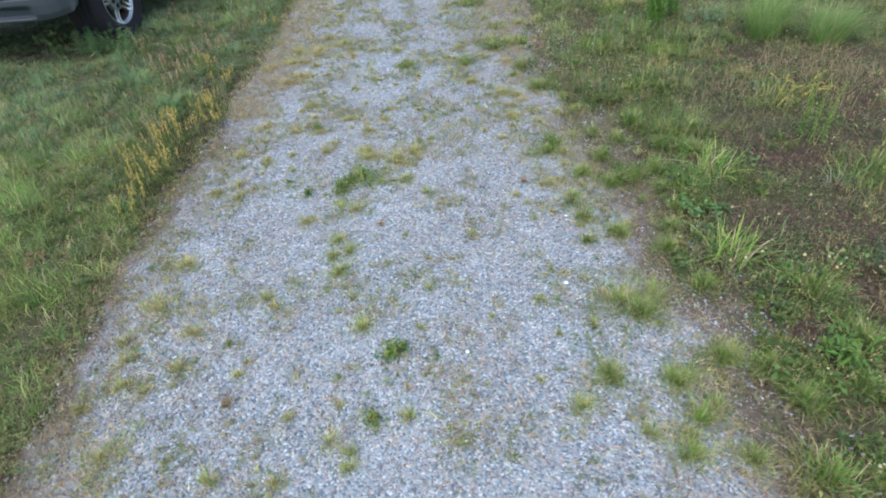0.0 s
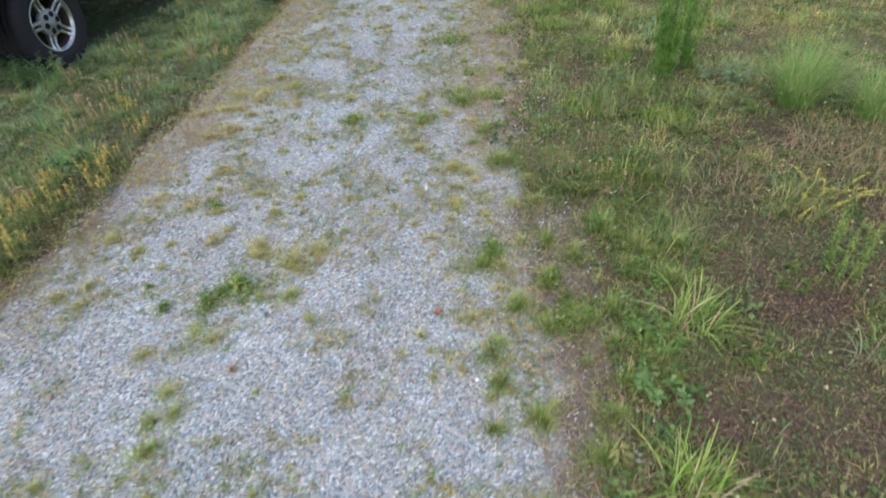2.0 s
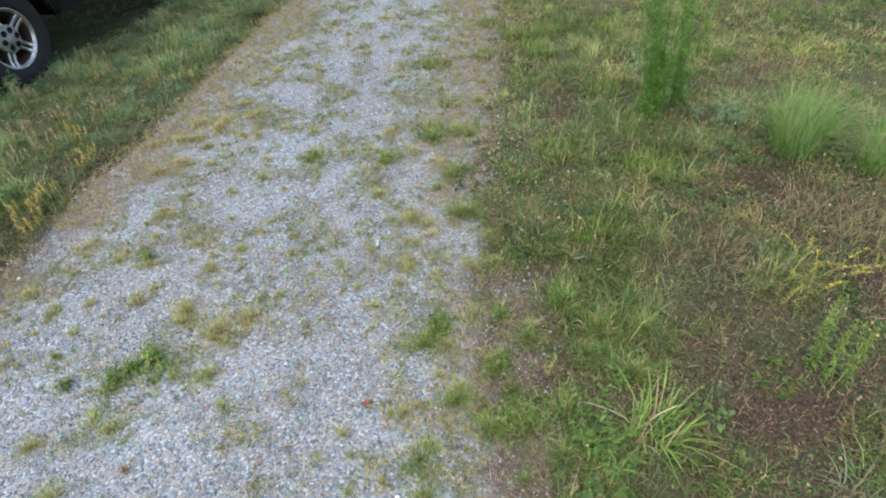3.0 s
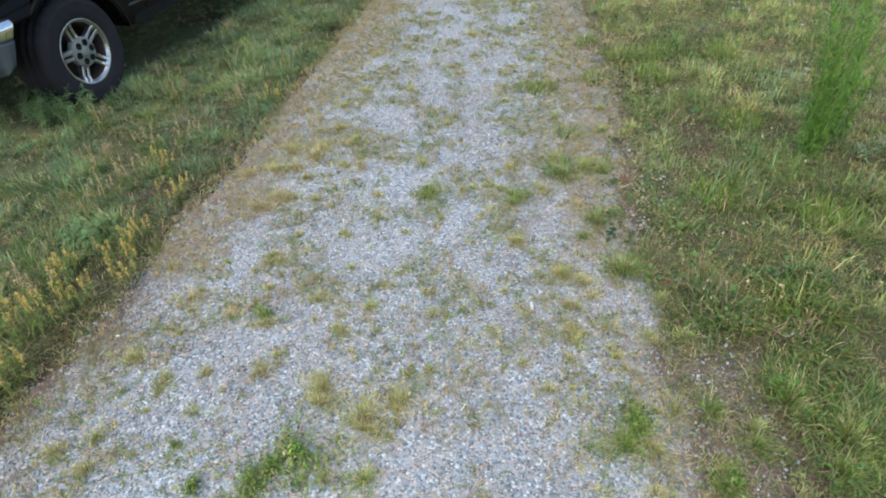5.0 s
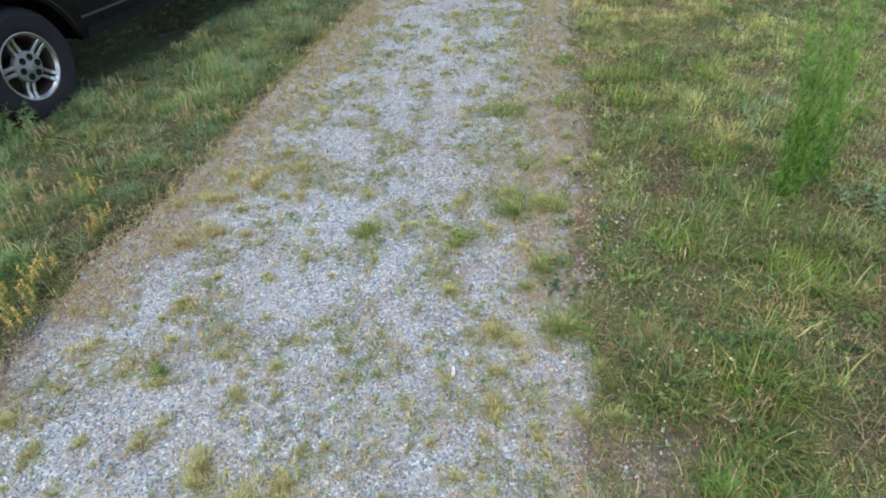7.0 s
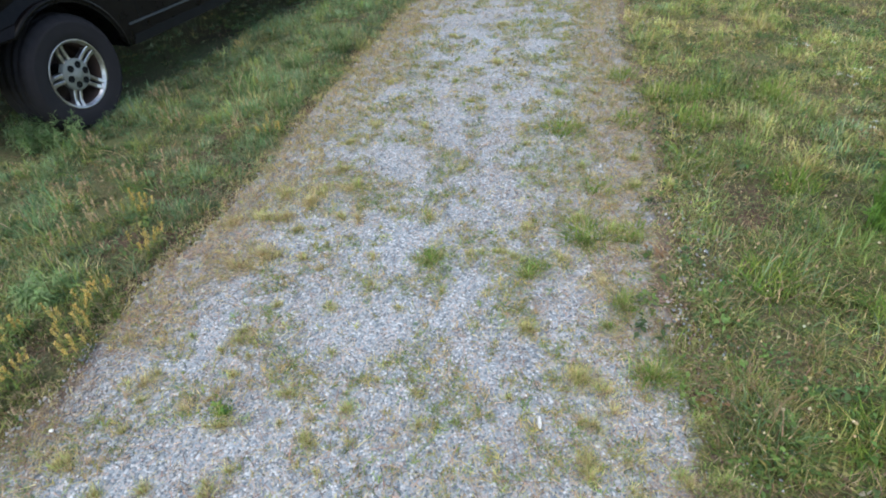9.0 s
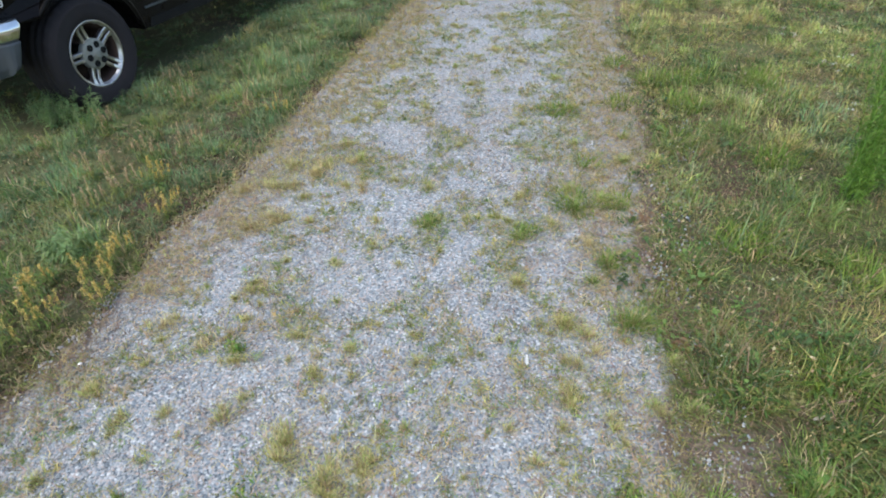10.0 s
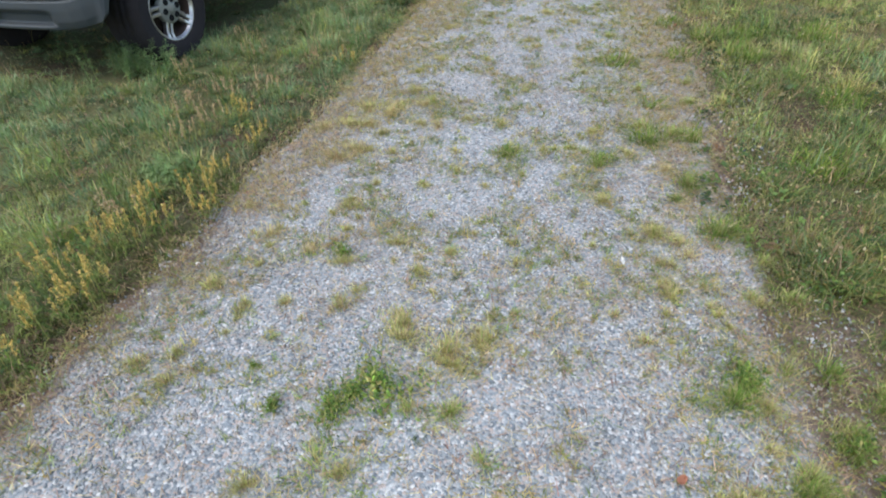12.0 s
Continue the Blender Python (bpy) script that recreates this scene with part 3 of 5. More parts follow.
    part("bed_side", prism(side, y1 - 0.10, y1, 0.02), M_BLACK, truck)
    part("bed_front", box(2.57, 2.63, y0 + 0.10, y1 - 0.10, 0.60, 1.08), M_BLACK, truck)
    part("bed_floor", box(2.63, 4.54, y0 + 0.10, y1 - 0.10, 0.56, 0.62), M_DARK, truck)
    part("tailgate", box(4.54, 4.59, y0 + 0.10, y1 - 0.10, 0.58, 1.08, 0.01), M_BLACK, truck)
    part("rear_bumper", box(4.60, 4.74, y0 + 0.06, y1 - 0.06, 0.46, 0.62, 0.02), M_CHROME, truck)
    # chassis
    for yy in (0.42, 1.22):
        part("chassis_rail", box(-0.55, 4.54, yy, yy + 0.08, 0.40, 0.52, 0.01), M_DARK, truck)
    for cx in (0.0, 3.33):
        bm = turned([(0.001, 0.1), (0.05, 0.1), (0.05, 1.62), (0.001, 1.62)], 20)
        bm.transform(Matrix.Translation((cx, 0, 0.36)))
        part("axle", bm, M_DARK, truck, "", True)
    part("engine_undertray", box(-0.45, 0.6, 0.36, 1.36, 0.38, 0.50, 0.03), M_DARK, truck)
    # bumper, wrapped round both front corners
    half = []
    for x, y, a in ((-0.455, -0.018, 90), (-0.52, -0.016, 88), (-0.560, -0.006, 78), (-0.605, 0.016, 62), (-0.645, 0.062, 46), (-0.675, 0.125, 32), (-0.700, 0.21, 20), (-0.725, 0.34, 12), (-0.745, 0.52, 6), (-0.752, 0.86, 0)):
        half.append((x, y, -math.cos(radians(a)), -math.sin(radians(a))))
    finer = []
    for p, q in zip(half, half[1:]):
        for k in range(8):
            x, y, ox, oy = (u + (v - u) * k / 8 for u, v in zip(p, q))
            finer.append((x, y, ox / math.hypot(ox, oy), oy / math.hypot(ox, oy)))
    half = finer + half[-1:]
    path = half + [(x, 1.72 - y, ox, -oy) for x, y, ox, oy in half[-2::-1]]

    def raked(bm):
        """The ends slope forward towards the ground."""
        for v in bm.verts:
            end = min(1, max(0, (v.co.x + 0.62) / 0.15))
            v.co.x -= (0.66 - v.co.z) * 0.48 * end
            v.co.z += max(0, 0.42 - v.co.z) * 0.5 * end + 0.055
        return bm

    def dense(rows, n=5):
        """A closed profile with more rows between its own."""
        return [tuple(u + (v - u) * k / n for u, v in zip(p, q)) for p, q in zip(rows, rows[1:] + rows[:1]) for k in range(n)]

    def ahead(x):
        return float(step(-x, 0.60, 0.72))

    bm = swept(path, dense([(-0.05, 0.372), (-0.02, 0.360), (0.012, 0.372), (0.030, 0.42), (0.036, 0.49), (0.034, 0.545), (0.020, 0.552), (-0.05, 0.552)]))
    for v in bm.verts:
        front, up = ahead(v.co.x), (v.co.z - 0.36) / 0.192
        inner = min(v.co.y, 1.72 - v.co.y)
        # a long hollow for the air intake, rounded at its ends
        hollow = float(step(inner, 0.20, 0.29)) * float(step(v.co.z, 0.388, 0.41)) * (1 - float(step(v.co.z, 0.465, 0.50)))
        v.co.x += 0.050 * hollow * front
        v.co.z -= (0.024 + 0.012 * up) * front
    lower = part("bumper", raked(bm), M_PLASTIC, truck, "faded blue-grey plastic front bumper", True)
    bm = swept(path, dense([(-0.05, 0.556), (0.022, 0.556), (0.027, 0.561), (0.033, 0.585), (0.038, 0.614), (0.037, 0.622), (0.025, 0.642), (0.006, 0.658), (-0.05, 0.662)], 2))
    for v in bm.verts:
        v.co.z -= 0.036 * ahead(v.co.x) * (0.662 - v.co.z) / 0.106
    part("bumper_chrome", raked(bm), M_CHROME, lower, "bright chrome upper strip", True)
    # No hole is cut: a solid black block gives the opening its darkness.
    part("bumper_intake", box(-0.772, -0.735, 0.62, 1.10, 0.462, 0.522, 0.022), M_DARK, lower, "black block set in for the shade of a bumper opening")
    # lamps on the corners
    for flip in (False, True):
        m = lambda rows: [(x, 1.72 - y, ox, -oy) for x, y, ox, oy in rows][::-1] if flip else rows  # noqa: E731
        corner = [(-0.575, 0.006, -0.3, -0.95), (-0.610, 0.022, -0.45, -0.89), (-0.640, 0.045, -0.65, -0.76), (-0.662, 0.085, -0.85, -0.5), (-0.680, 0.16, -0.97, -0.22), (-0.692, 0.30, -0.99, -0.1), (-0.70, 0.44, -1, 0)]
        part("turn_signal", swept(m([(-0.592, 0.012, -0.36, -0.93)] + corner[1:]), [(-0.03, 0.726), (0.008, 0.728), (0.014, 0.750), (0.008, 0.775), (-0.03, 0.777)]), M_AMBER, truck, "orange wraparound turn signal", True)
        part("headlight", swept(m(corner[1:]), [(-0.03, 0.783), (0.010, 0.785), (0.014, 0.835), (0.0, 0.895), (-0.03, 0.90)]), M_LENS, truck, "cloudy clear headlight lens", True)
    grille = part("grille", box(-0.735, -0.66, 0.47, 1.25, 0.72, 0.90, 0.012), M_DARK, truck)
    part("grille_bar", box(-0.752, -0.73, 0.45, 1.27, 0.80, 0.825, 0.006), M_CHROME, grille, "chrome grille bar")
    part("grille_bar", box(-0.752, -0.73, 0.845, 0.875, 0.72, 0.90, 0.006), M_CHROME, grille, "chrome grille bar")
    # badge on the fender
    text = bpy.data.curves.new("badge", "FONT")
    text.body, text.size, text.extrude, text.shear = "V8", 0.052, 0.003, 0.25
    text.materials.append(M_SILVER)
    badge = new("badge", text)
    badge.parent = truck
    badge.matrix_basis = pose(-0.555, y0 + 0.020, 0.785, 90, 0, -18)
    tagged(badge, "small chrome engine badge")
    for x in (0.0, 3.33):
        make_wheel(truck, x, 0.0, 1, 33 if x == 0 else 5)
        make_wheel(truck, x, 1.72, -1, 10)
    return truck


make_truck()


# ---- grass and weeds that nobody could count ----
GREENS = [(0.115, 0.176, 0.046), (0.172, 0.232, 0.060), (0.245, 0.284, 0.082), (0.140, 0.192, 0.074)]
OLIVES = [(0.315, 0.292, 0.098), (0.41, 0.345, 0.130), (0.255, 0.250, 0.080)]
TANS = [(0.46, 0.36, 0.20), (0.38, 0.28, 0.17), (0.54, 0.43, 0.25), (0.33, 0.22, 0.15)]


def scatter(count, x0, x1, y0, y1):
    return rng.uniform(x0, x1, count), rng.uniform(y0, y1, count)


def rooted(x, y, sink=0.006):
    return np.c_[x, y, lie(x, y) - 0.012 - sink]


def in_view(x, y):
    """Whether a spot lies within the camera's view, where grass is grown in full."""
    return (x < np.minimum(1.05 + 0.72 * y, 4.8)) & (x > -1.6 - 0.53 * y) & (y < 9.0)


def sandy(x, y):
    """Sparse strip of sandy soil between the gravel and the close growth."""
    return step(x - right_edge(y), -0.04, 0.06) * (1 - step(x - veg_edge(y) + 0.10 * (field(x, y, 9, 105) - 0.5), -0.05, 0.06))


ground.data.attributes.new("sand", "FLOAT", "POINT").data.foreach_set("value", sandy(gxy[:, 0], gxy[:, 1]).astype(np.float32))


def bare_right(x, y):
    """How bare and brown the ground is on the right verge."""
    return np.clip(step(cloudy(x, y, 1.3, 51), 0.54, 0.72) * 0.15 + 0.82 * spots(BROWN_SPOTS, x, y) * (1 - spots(LUSH_SPOTS, x, y)) + 0.95 * sandy(x, y), 0, 1)


def bare_left(x, y):
    return np.clip(step(cloudy(x, y, 1.5, 41), 0.54, 0.72) * 0.15 * step(y, 3.0, 4.2), 0, 1)


def clump_tones(dry, tone_light):
    """Tones of whole clumps: fresh, olive or dry, each scaled by its own lightness, painted light included."""
    n = len(dry)
    tone = tones(n, GREENS, 0.22)
    mix = step(dry + 0.6 * (rng.random(n) - 0.5), 0.40, 0.75)[:, None]
    tone = tone * (1 - mix) + tones(n, OLIVES, 0.2) * mix
    sere = rng.random(n) < 0.05 + 0.15 * step(dry, 0.5, 0.8)
    tone[sere] = 0.4 * tone[sere] + 0.6 * tones(int(sere.sum()), TANS, 0.15)
    return tone * tone_light[:, None]


def clump_grass(name, label, cx, cy, radius, high, tone, count, levels, wide, dead_share=0.18, curl=0.3):
    """Soft grass in clumps of their own size, height, lean and tone."""
    weight = (radius + 0.03) ** 1.3
    k = rng.choice(len(cx), count, p=weight / weight.sum())
    rel, a = np.sqrt(rng.random(count)) * rng.uniform(0.5, 1.25, count), rng.uniform(0, 2 * np.pi, count)
    x, y = cx[k] + radius[k] * rel * np.cos(a), cy[k] + radius[k] * rel * np.sin(a)
    tall = high[k] * rng.uniform(0.45, 1.2, count) * (1.05 - 0.35 * rel)
    sway = rng.uniform(0, 2 * np.pi, len(cx))
    way = np.where(rng.random(count) < 0.22, sway[k] + rng.normal(0, 0.6, count), a + rng.normal(0, 1.3, count))
    shade = tone[k] * (1 + 0.20 * rng.standard_normal((count, 1)))
    dead = rng.random(count) < dead_share
    shade[dead] = tones(int(dead.sum()), TANS, 0.2)
    width = rng.uniform(*wide, count) * (0.65 + 0.16 * y)
    me = blades(name, rooted(x, y), tall, width, way, np.clip(curl + 0.4 * rel + rng.normal(0, 0.3, count), 0.05, 1.3), np.clip(shade, 0.01, 0.8), M_GRASS, levels)
    return tagged(new(name, me), label, "grass", kind="stuff")


def thatch(label, x, y, palette, weights=None):
    n = len(x)
    me = blades("thatch", rooted(x, y, -0.002), rng.uniform(0.012, 0.035, n), rng.uniform(0.003, 0.0065, n), rng.uniform(0, 2 * np.pi, n), rng.uniform(0.6, 1.4, n), tones(n, palette, 0.28, weights), M_STRAW, 2)
    tagged(new("thatch", me), label, "dry grass", kind="stuff")


THATCH = [(0.25, 0.165, 0.108), (0.18, 0.117, 0.080), (0.35, 0.25, 0.155), (0.115, 0.074, 0.052), (0.18, 0.17, 0.06), (0.11, 0.14, 0.043)]


def under_truck(x, y):
    """The ground below the truck, where little grows."""
    return step((x + 2.476) * 0.2205 + (y - 5.474) * 0.9754, -0.75, -0.60) * step((y - 5.474) * 0.2205 - (x + 2.476) * 0.9754, -0.05, 0.15)


def lawn(side):
    right = side > 0
    edge = veg_edge if right else left_edge
    span = (0.3, 4.9) if right else (-6.4, -0.3)
    x, y = scatter(30000, *span, 0.2, 9.0)
    out = (x - edge(y)) * side
    bare = bare_right(x, y) if right else bare_left(x, y)
    lush = spots(LUSH_SPOTS, x, y) if right else np.exp(-(((out - 0.16) / 0.16) ** 2)) * step(y, 2.4, 3.2)
    ragged = step(y, 3.3, 3.9) * (1 - step(y, 7.0, 9.0)) * (0.55 * (field(x, y, 2.7, 106) - 0.42) + 0.30 * (field(x, y, 7.5, 107) - 0.5)) if right else 0.0
    rim = out + ragged
    keep = in_view(x, y) & (rim + (0.18 if right else 0.16) * (field(x, y, 6, 58) - 0.5) > (-0.05 if right else 0.0)) & (rng.random(len(x)) < (1.0 - 0.93 * bare) * (0.22 + 0.78 * step(rim, 0.0, 0.24 if right else 0.08)))
    shaded = under_truck(x, y)
    keep &= rng.random(len(x)) < (1.15 - 0.05 * y) * (1 - 0.72 * shaded)
    x, y, out, bare, lush, shaded = x[keep], y[keep], out[keep], bare[keep], lush[keep], shaded[keep]
    n = len(x)
    radius = 0.016 + 0.060 * rng.random(n) ** 2.5 + (0.005 * step(y, 2.6, 3.2) if right else 0.0)
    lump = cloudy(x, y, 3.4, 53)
    if right:
        dry = 0.07 * (1 - step(y, 3.4, 4.0)) + 0.62 * cloudy(x, y, 1.4, 55) + 0.40 * field(x, y, 6.5, 56) - 0.14 * step(y, 3.4, 4.2) + 0.18 * step(y, 3.8, 6.0) + 0.12 * bare - 0.42 * lush + 0.22 * (1 - step(out, 0.05, 0.45)) * step(y, 3.5, 4.0)
        high = 0.026 + 0.062 * step(lump, 0.28, 0.75) + 0.065 * lush + 0.014 * step(y, 2.6, 3.2) * (1 - bare)
        # Far clumps are painted lighter to stand for hazy, grazing light.
        tone_light = 0.80 + 0.52 * step(lump, 0.25, 0.8) + 0.32 * step(y, 3.0, 5.5) - 0.16 * lush
    else:
        dry = cloudy(x, y, 1.0, 47) * 0.62 + 0.22 * field(x, y, 5.5, 48) - 0.10 * lush + 0.18 * (1 - step(out, 0.0, 0.30)) * step(y, 2.0, 3.5)
        high = 0.050 + 0.070 * step(lump, 0.25, 0.75) + 0.035 * (1 - step(y, 2.6, 3.4))
        dry -= 0.16 * (1 - step(y, 2.8, 3.8))
        # Colour carries light: far grass paler, lawn ahead lit, truck's shade painted in.
        tone_light = 1.12 - 0.30 * step(y, 2.8, 3.8) + 0.46 * step(lump, 0.25, 0.8) + 0.42 * step(y, 3.0, 5.5) - 0.30 * step(-x, 1.5, 2.1) * step(y, 3.8, 4.6) + 0.16 * step(-x, 1.9, 2.6) - 0.34 * lush
    high *= rng.uniform(0.55, 1.45, n) * (1 - 0.45 * bare) * (0.45 + 0.55 * step(out, 0.0, 0.20 if right else 0.14))
    dry, high = dry + 0.25 * shaded, high * (1 - 0.55 * shaded)
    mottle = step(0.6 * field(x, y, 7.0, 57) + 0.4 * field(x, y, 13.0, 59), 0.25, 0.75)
    tone_light *= 0.58 + 0.74 * mottle if right else 0.80 + 0.36 * mottle
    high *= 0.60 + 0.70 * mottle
    tone = clump_tones(dry, tone_light)
    # Cool green tones; on the left they also paint bluish shade near the truck.
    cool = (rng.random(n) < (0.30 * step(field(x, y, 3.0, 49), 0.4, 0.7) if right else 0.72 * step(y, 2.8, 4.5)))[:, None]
    tone = np.where(cool, tones(n, [(0.125, 0.195, 0.092), (0.175, 0.245, 0.120)], 0.2) * tone_light[:, None], tone)
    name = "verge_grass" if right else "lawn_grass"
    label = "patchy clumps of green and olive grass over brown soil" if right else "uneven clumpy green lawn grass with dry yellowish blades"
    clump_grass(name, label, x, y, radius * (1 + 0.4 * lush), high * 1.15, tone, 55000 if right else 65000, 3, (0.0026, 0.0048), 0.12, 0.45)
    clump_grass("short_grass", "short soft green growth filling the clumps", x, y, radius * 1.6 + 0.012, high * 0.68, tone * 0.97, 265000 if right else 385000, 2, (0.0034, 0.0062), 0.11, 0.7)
    pick = np.flatnonzero(rng.random(n) < (0.6 if right else 0.35))
    clump_grass("dry_stems", "thin tangled dry stems lying over the grass", x[pick], y[pick], radius[pick] * 1.3, 0.045 + 0.8 * high[pick], tones(len(pick), [(0.44, 0.32, 0.14), (0.38, 0.24, 0.11), (0.36, 0.36, 0.10), (0.32, 0.18, 0.10)], 0.15), 13000 if right else 6000, 4, (0.0014, 0.0022), 0.3, 0.8)
    x, y = scatter(200000, *span, 0.2, 9.0)
    out = (x - (right_edge if right else left_edge)(y)) * side
    keep = in_view(x, y) & (rng.random(len(x)) < (1.1 - 0.07 * y) * step(out + (0.4 if right else 0.15) * (field(x, y, 6, 58) - 0.5), -0.08, 0.2))
    if not right:
        keep &= rng.random(len(x)) < 1 - 0.85 * step(out, 0.1, 0.4)
    if right:
        keep &= rng.random(len(x)) < (1 - 0.75 * sandy(x, y)) * (1 - 0.35 * bare_right(x, y)) * (1 - 0.5 * step(y, 3.2, 4.2))
    thatch("dry brown thatch lying between the grass clumps", x[keep], y[keep], THATCH, [0.17, 0.23, 0.03, 0.31, 0.12, 0.14])


def creeping_leaves():
    """Small leafy rosettes and trailing weeds, each of one tone."""
    palette = [(0.090, 0.150, 0.040), (0.125, 0.190, 0.052), (0.080, 0.130, 0.048), (0.20, 0.20, 0.07), (0.24, 0.14, 0.08)]
    for x0, x1, count, edge, sign, least in ((0.4, 5.8, 8500, veg_edge, 1, 0.47), (-7, -0.6, 3600, left_edge, -1, 0.55)):
        x, y = scatter(count, x0, x1, 0.2, 9.2)
        out = (x - edge(y)) * sign
        keep = (out > 0.0) & in_view(x, y) & (field(x, y, 2.5, 61) + 0.3 * (rng.random(count) - 0.5) - (0.55 * spots(BROWN_SPOTS, x, y) - 0.25 * spots(LUSH_SPOTS, x, y) if sign > 0 else 0.0) > least)
        x, y = x[keep], y[keep]
        tone = tones(len(x), palette, 0.24, [0.32, 0.31, 0.18, 0.16, 0.03])
        radius, high = rng.uniform(0.025, 0.085, len(x)), rng.uniform(0.012, 0.075, len(x))
        k = np.repeat(np.arange(len(x)), 19)
        n = len(k)
        rel, a = np.minimum(np.abs(rng.normal(0, 0.6, n)), 1.5), rng.uniform(0, 2 * np.pi, n)
        root = rooted(x[k] + radius[k] * rel * np.cos(a), y[k] + radius[k] * rel * np.sin(a))
        root[:, 2] += 0.008 + high[k] * rng.random(n) * (1.1 - 0.5 * rel)
        long = rng.uniform(0.010, 0.026, n) * np.where(rng.random(len(x)) < 0.2, 1.6, 1.0)[k]
        me = leaves("creeping_weeds", root, long, long * rng.uniform(0.35, 0.7, n), a + rng.normal(0, 0.7, n), rng.normal(0.25, 0.4, n), np.clip(tone[k] * (1 + 0.15 * rng.standard_normal((n, 1))), 0.01, 0.8), M_LEAF)
        tagged(new("creeping_weeds", me), "low leafy weeds in dull green and rusty patches", "weeds", kind="stuff")


def ground_leaves():
    """Small dull leaves and brown leaf crumbs that cover the bare soil of the verge."""
    x, y = scatter(420000, 0.5, 4.6, 0.3, 6.5)
    keep = in_view(x, y) & (x - right_edge(y) > 0.08) & (rng.random(len(x)) < bare_right(x, y) * (1 - 0.8 * sandy(x, y)))
    x, y = x[keep], y[keep]
    n = len(x)
    root = rooted(x, y, -0.003)
    root[:, 2] += rng.uniform(0, 0.028, n) * step(cloudy(x, y, 5, 65), 0.35, 0.65)
    patch = field(x, y, 6, 66) + 0.5 * (rng.random(n) - 0.5) > 0.40
    tone = np.where(patch[:, None], tones(n, [(0.10, 0.145, 0.05), (0.15, 0.19, 0.062), (0.08, 0.11, 0.045)], 0.25), tones(n, [(0.105, 0.066, 0.050), (0.145, 0.094, 0.068), (0.075, 0.049, 0.040), (0.22, 0.15, 0.10)], 0.25))
    long = rng.uniform(0.007, 0.018, n)
    me = leaves("ground_leaves", root, long, long * rng.uniform(0.35, 0.75, n), rng.uniform(0, 2 * np.pi, n), rng.normal(0.15, 0.45, n), np.clip(tone, 0.01, 0.8), M_LEAF)
    tagged(new("ground_leaves", me), "small dull green leaves and brown leaf crumbs over soil", "weeds", kind="stuff")


def litter():
    rows = []
    for count, x0, x1, test in ((15000, 0.4, 5.2, lambda x, y: (x - right_edge(y) > -0.15) & in_view(x, y) & (rng.random(len(x)) < 0.15 + 0.35 * bare_right(x, y))),
                                (40000, -6.0, -0.4, lambda x, y: (x < left_edge(y) + 0.16 * rng.random(len(x))) & in_view(x, y) & (rng.random(len(x)) < 0.10 + 0.7 * (left_edge(y) - x < 0.06))),
                                (60000, -1.7, 1.3, lambda x, y: (outside(x, y) < 0) & (0.7 * cloudy(x, y, 3.5, 71) + 0.3 * cloudy(x, y, 12.0, 75) + 0.14 * step(outside(x, y), -0.45, 0) + 0.30 * rng.random(len(x)) > 0.655))):
        x, y = scatter(count, x0, x1, 0.3, 8.8)
        keep = test(x, y)
        rows.append(np.c_[x[keep], y[keep]])
    for edge, back, over in ((left_edge, -0.18, 0.10), (right_edge, -0.10, 0.20)):
        y = rng.uniform(0.4, 5.8, 3000)
        rows.append(np.c_[edge(y) + rng.uniform(back, over, 3000), y])
    y = rng.uniform(3.4, 8.6, 14000)
    x = right_edge(y) + rng.normal(0.08, 0.16, 14000)
    keep = 0.7 * cloudy(x, y, 5.0, 79) + 0.5 * rng.random(14000) > 0.56
    rows.append(np.c_[x[keep], y[keep]])
    y = rng.uniform(0.8, 5.0, 26000)
    x = left_edge(y) + np.abs(rng.normal(0, 0.28, 26000)) * (0.45 + 0.5 * step(y, 3.2, 4.5))
    keep = 0.6 * cloudy(x, y, 9.0, 73) + 0.7 * rng.random(26000) > 0.93
    rows.append(np.c_[x[keep], y[keep]])
    y = rng.uniform(2.6, 9.2, 60000)
    x = rng.uniform(-1.6, 1.1, 60000)
    keep = (outside(x, y) < 0) & (rng.random(60000) < 0.45 * overgrown(x, y) * step(cloudy(x, y, 6.0, 77), 0.44, 0.66))
    rows.append(np.c_[x[keep], y[keep]])
    p = np.concatenate(rows)
    n = len(p)
    root = rooted(p[:, 0], p[:, 1], -0.021)
    # Litter is darker along the soil strips at both edges.
    soil_zone = np.maximum(step(p[:, 0] - right_edge(p[:, 1]), -0.02, 0.05) * (1 - step(p[:, 1], 3.4, 4.0)), (1 - step(p[:, 0] - left_edge(p[:, 1]), 0.06, 0.20)) * (1 - step(p[:, 1], 3.2, 3.8)))
    me = blades("dry_litter", root, rng.uniform(0.015, 0.055, n), rng.uniform(0.0016, 0.0036, n), rng.uniform(0, 2 * np.pi, n), rng.uniform(1.1, 1.5, n),
                (1 - 0.30 * soil_zone)[:, None] * tones(n, [(0.46, 0.35, 0.21), (0.38, 0.265, 0.17), (0.29, 0.19, 0.14), (0.22, 0.145, 0.105), (0.52, 0.43, 0.24)], 0.25), M_STRAW, 2)
    tagged(new("dry_litter", me), "dry tan grass litter lying on soil and gravel", "dry grass", kind="stuff")


def overgrown(x, y):
    """The thatched strip of the driveway along the lawn, and a thinner one along the verge."""
    return (1 - step(x - left_edge(y), 0.16, 0.44 + 0.10 * step(y, 3.4, 5.0))) * step(y, 2.6, 4.0) + 0.8 * (1 - step(right_edge(y) - x, 0.05, 0.42)) * step(y, 3.6, 4.6)


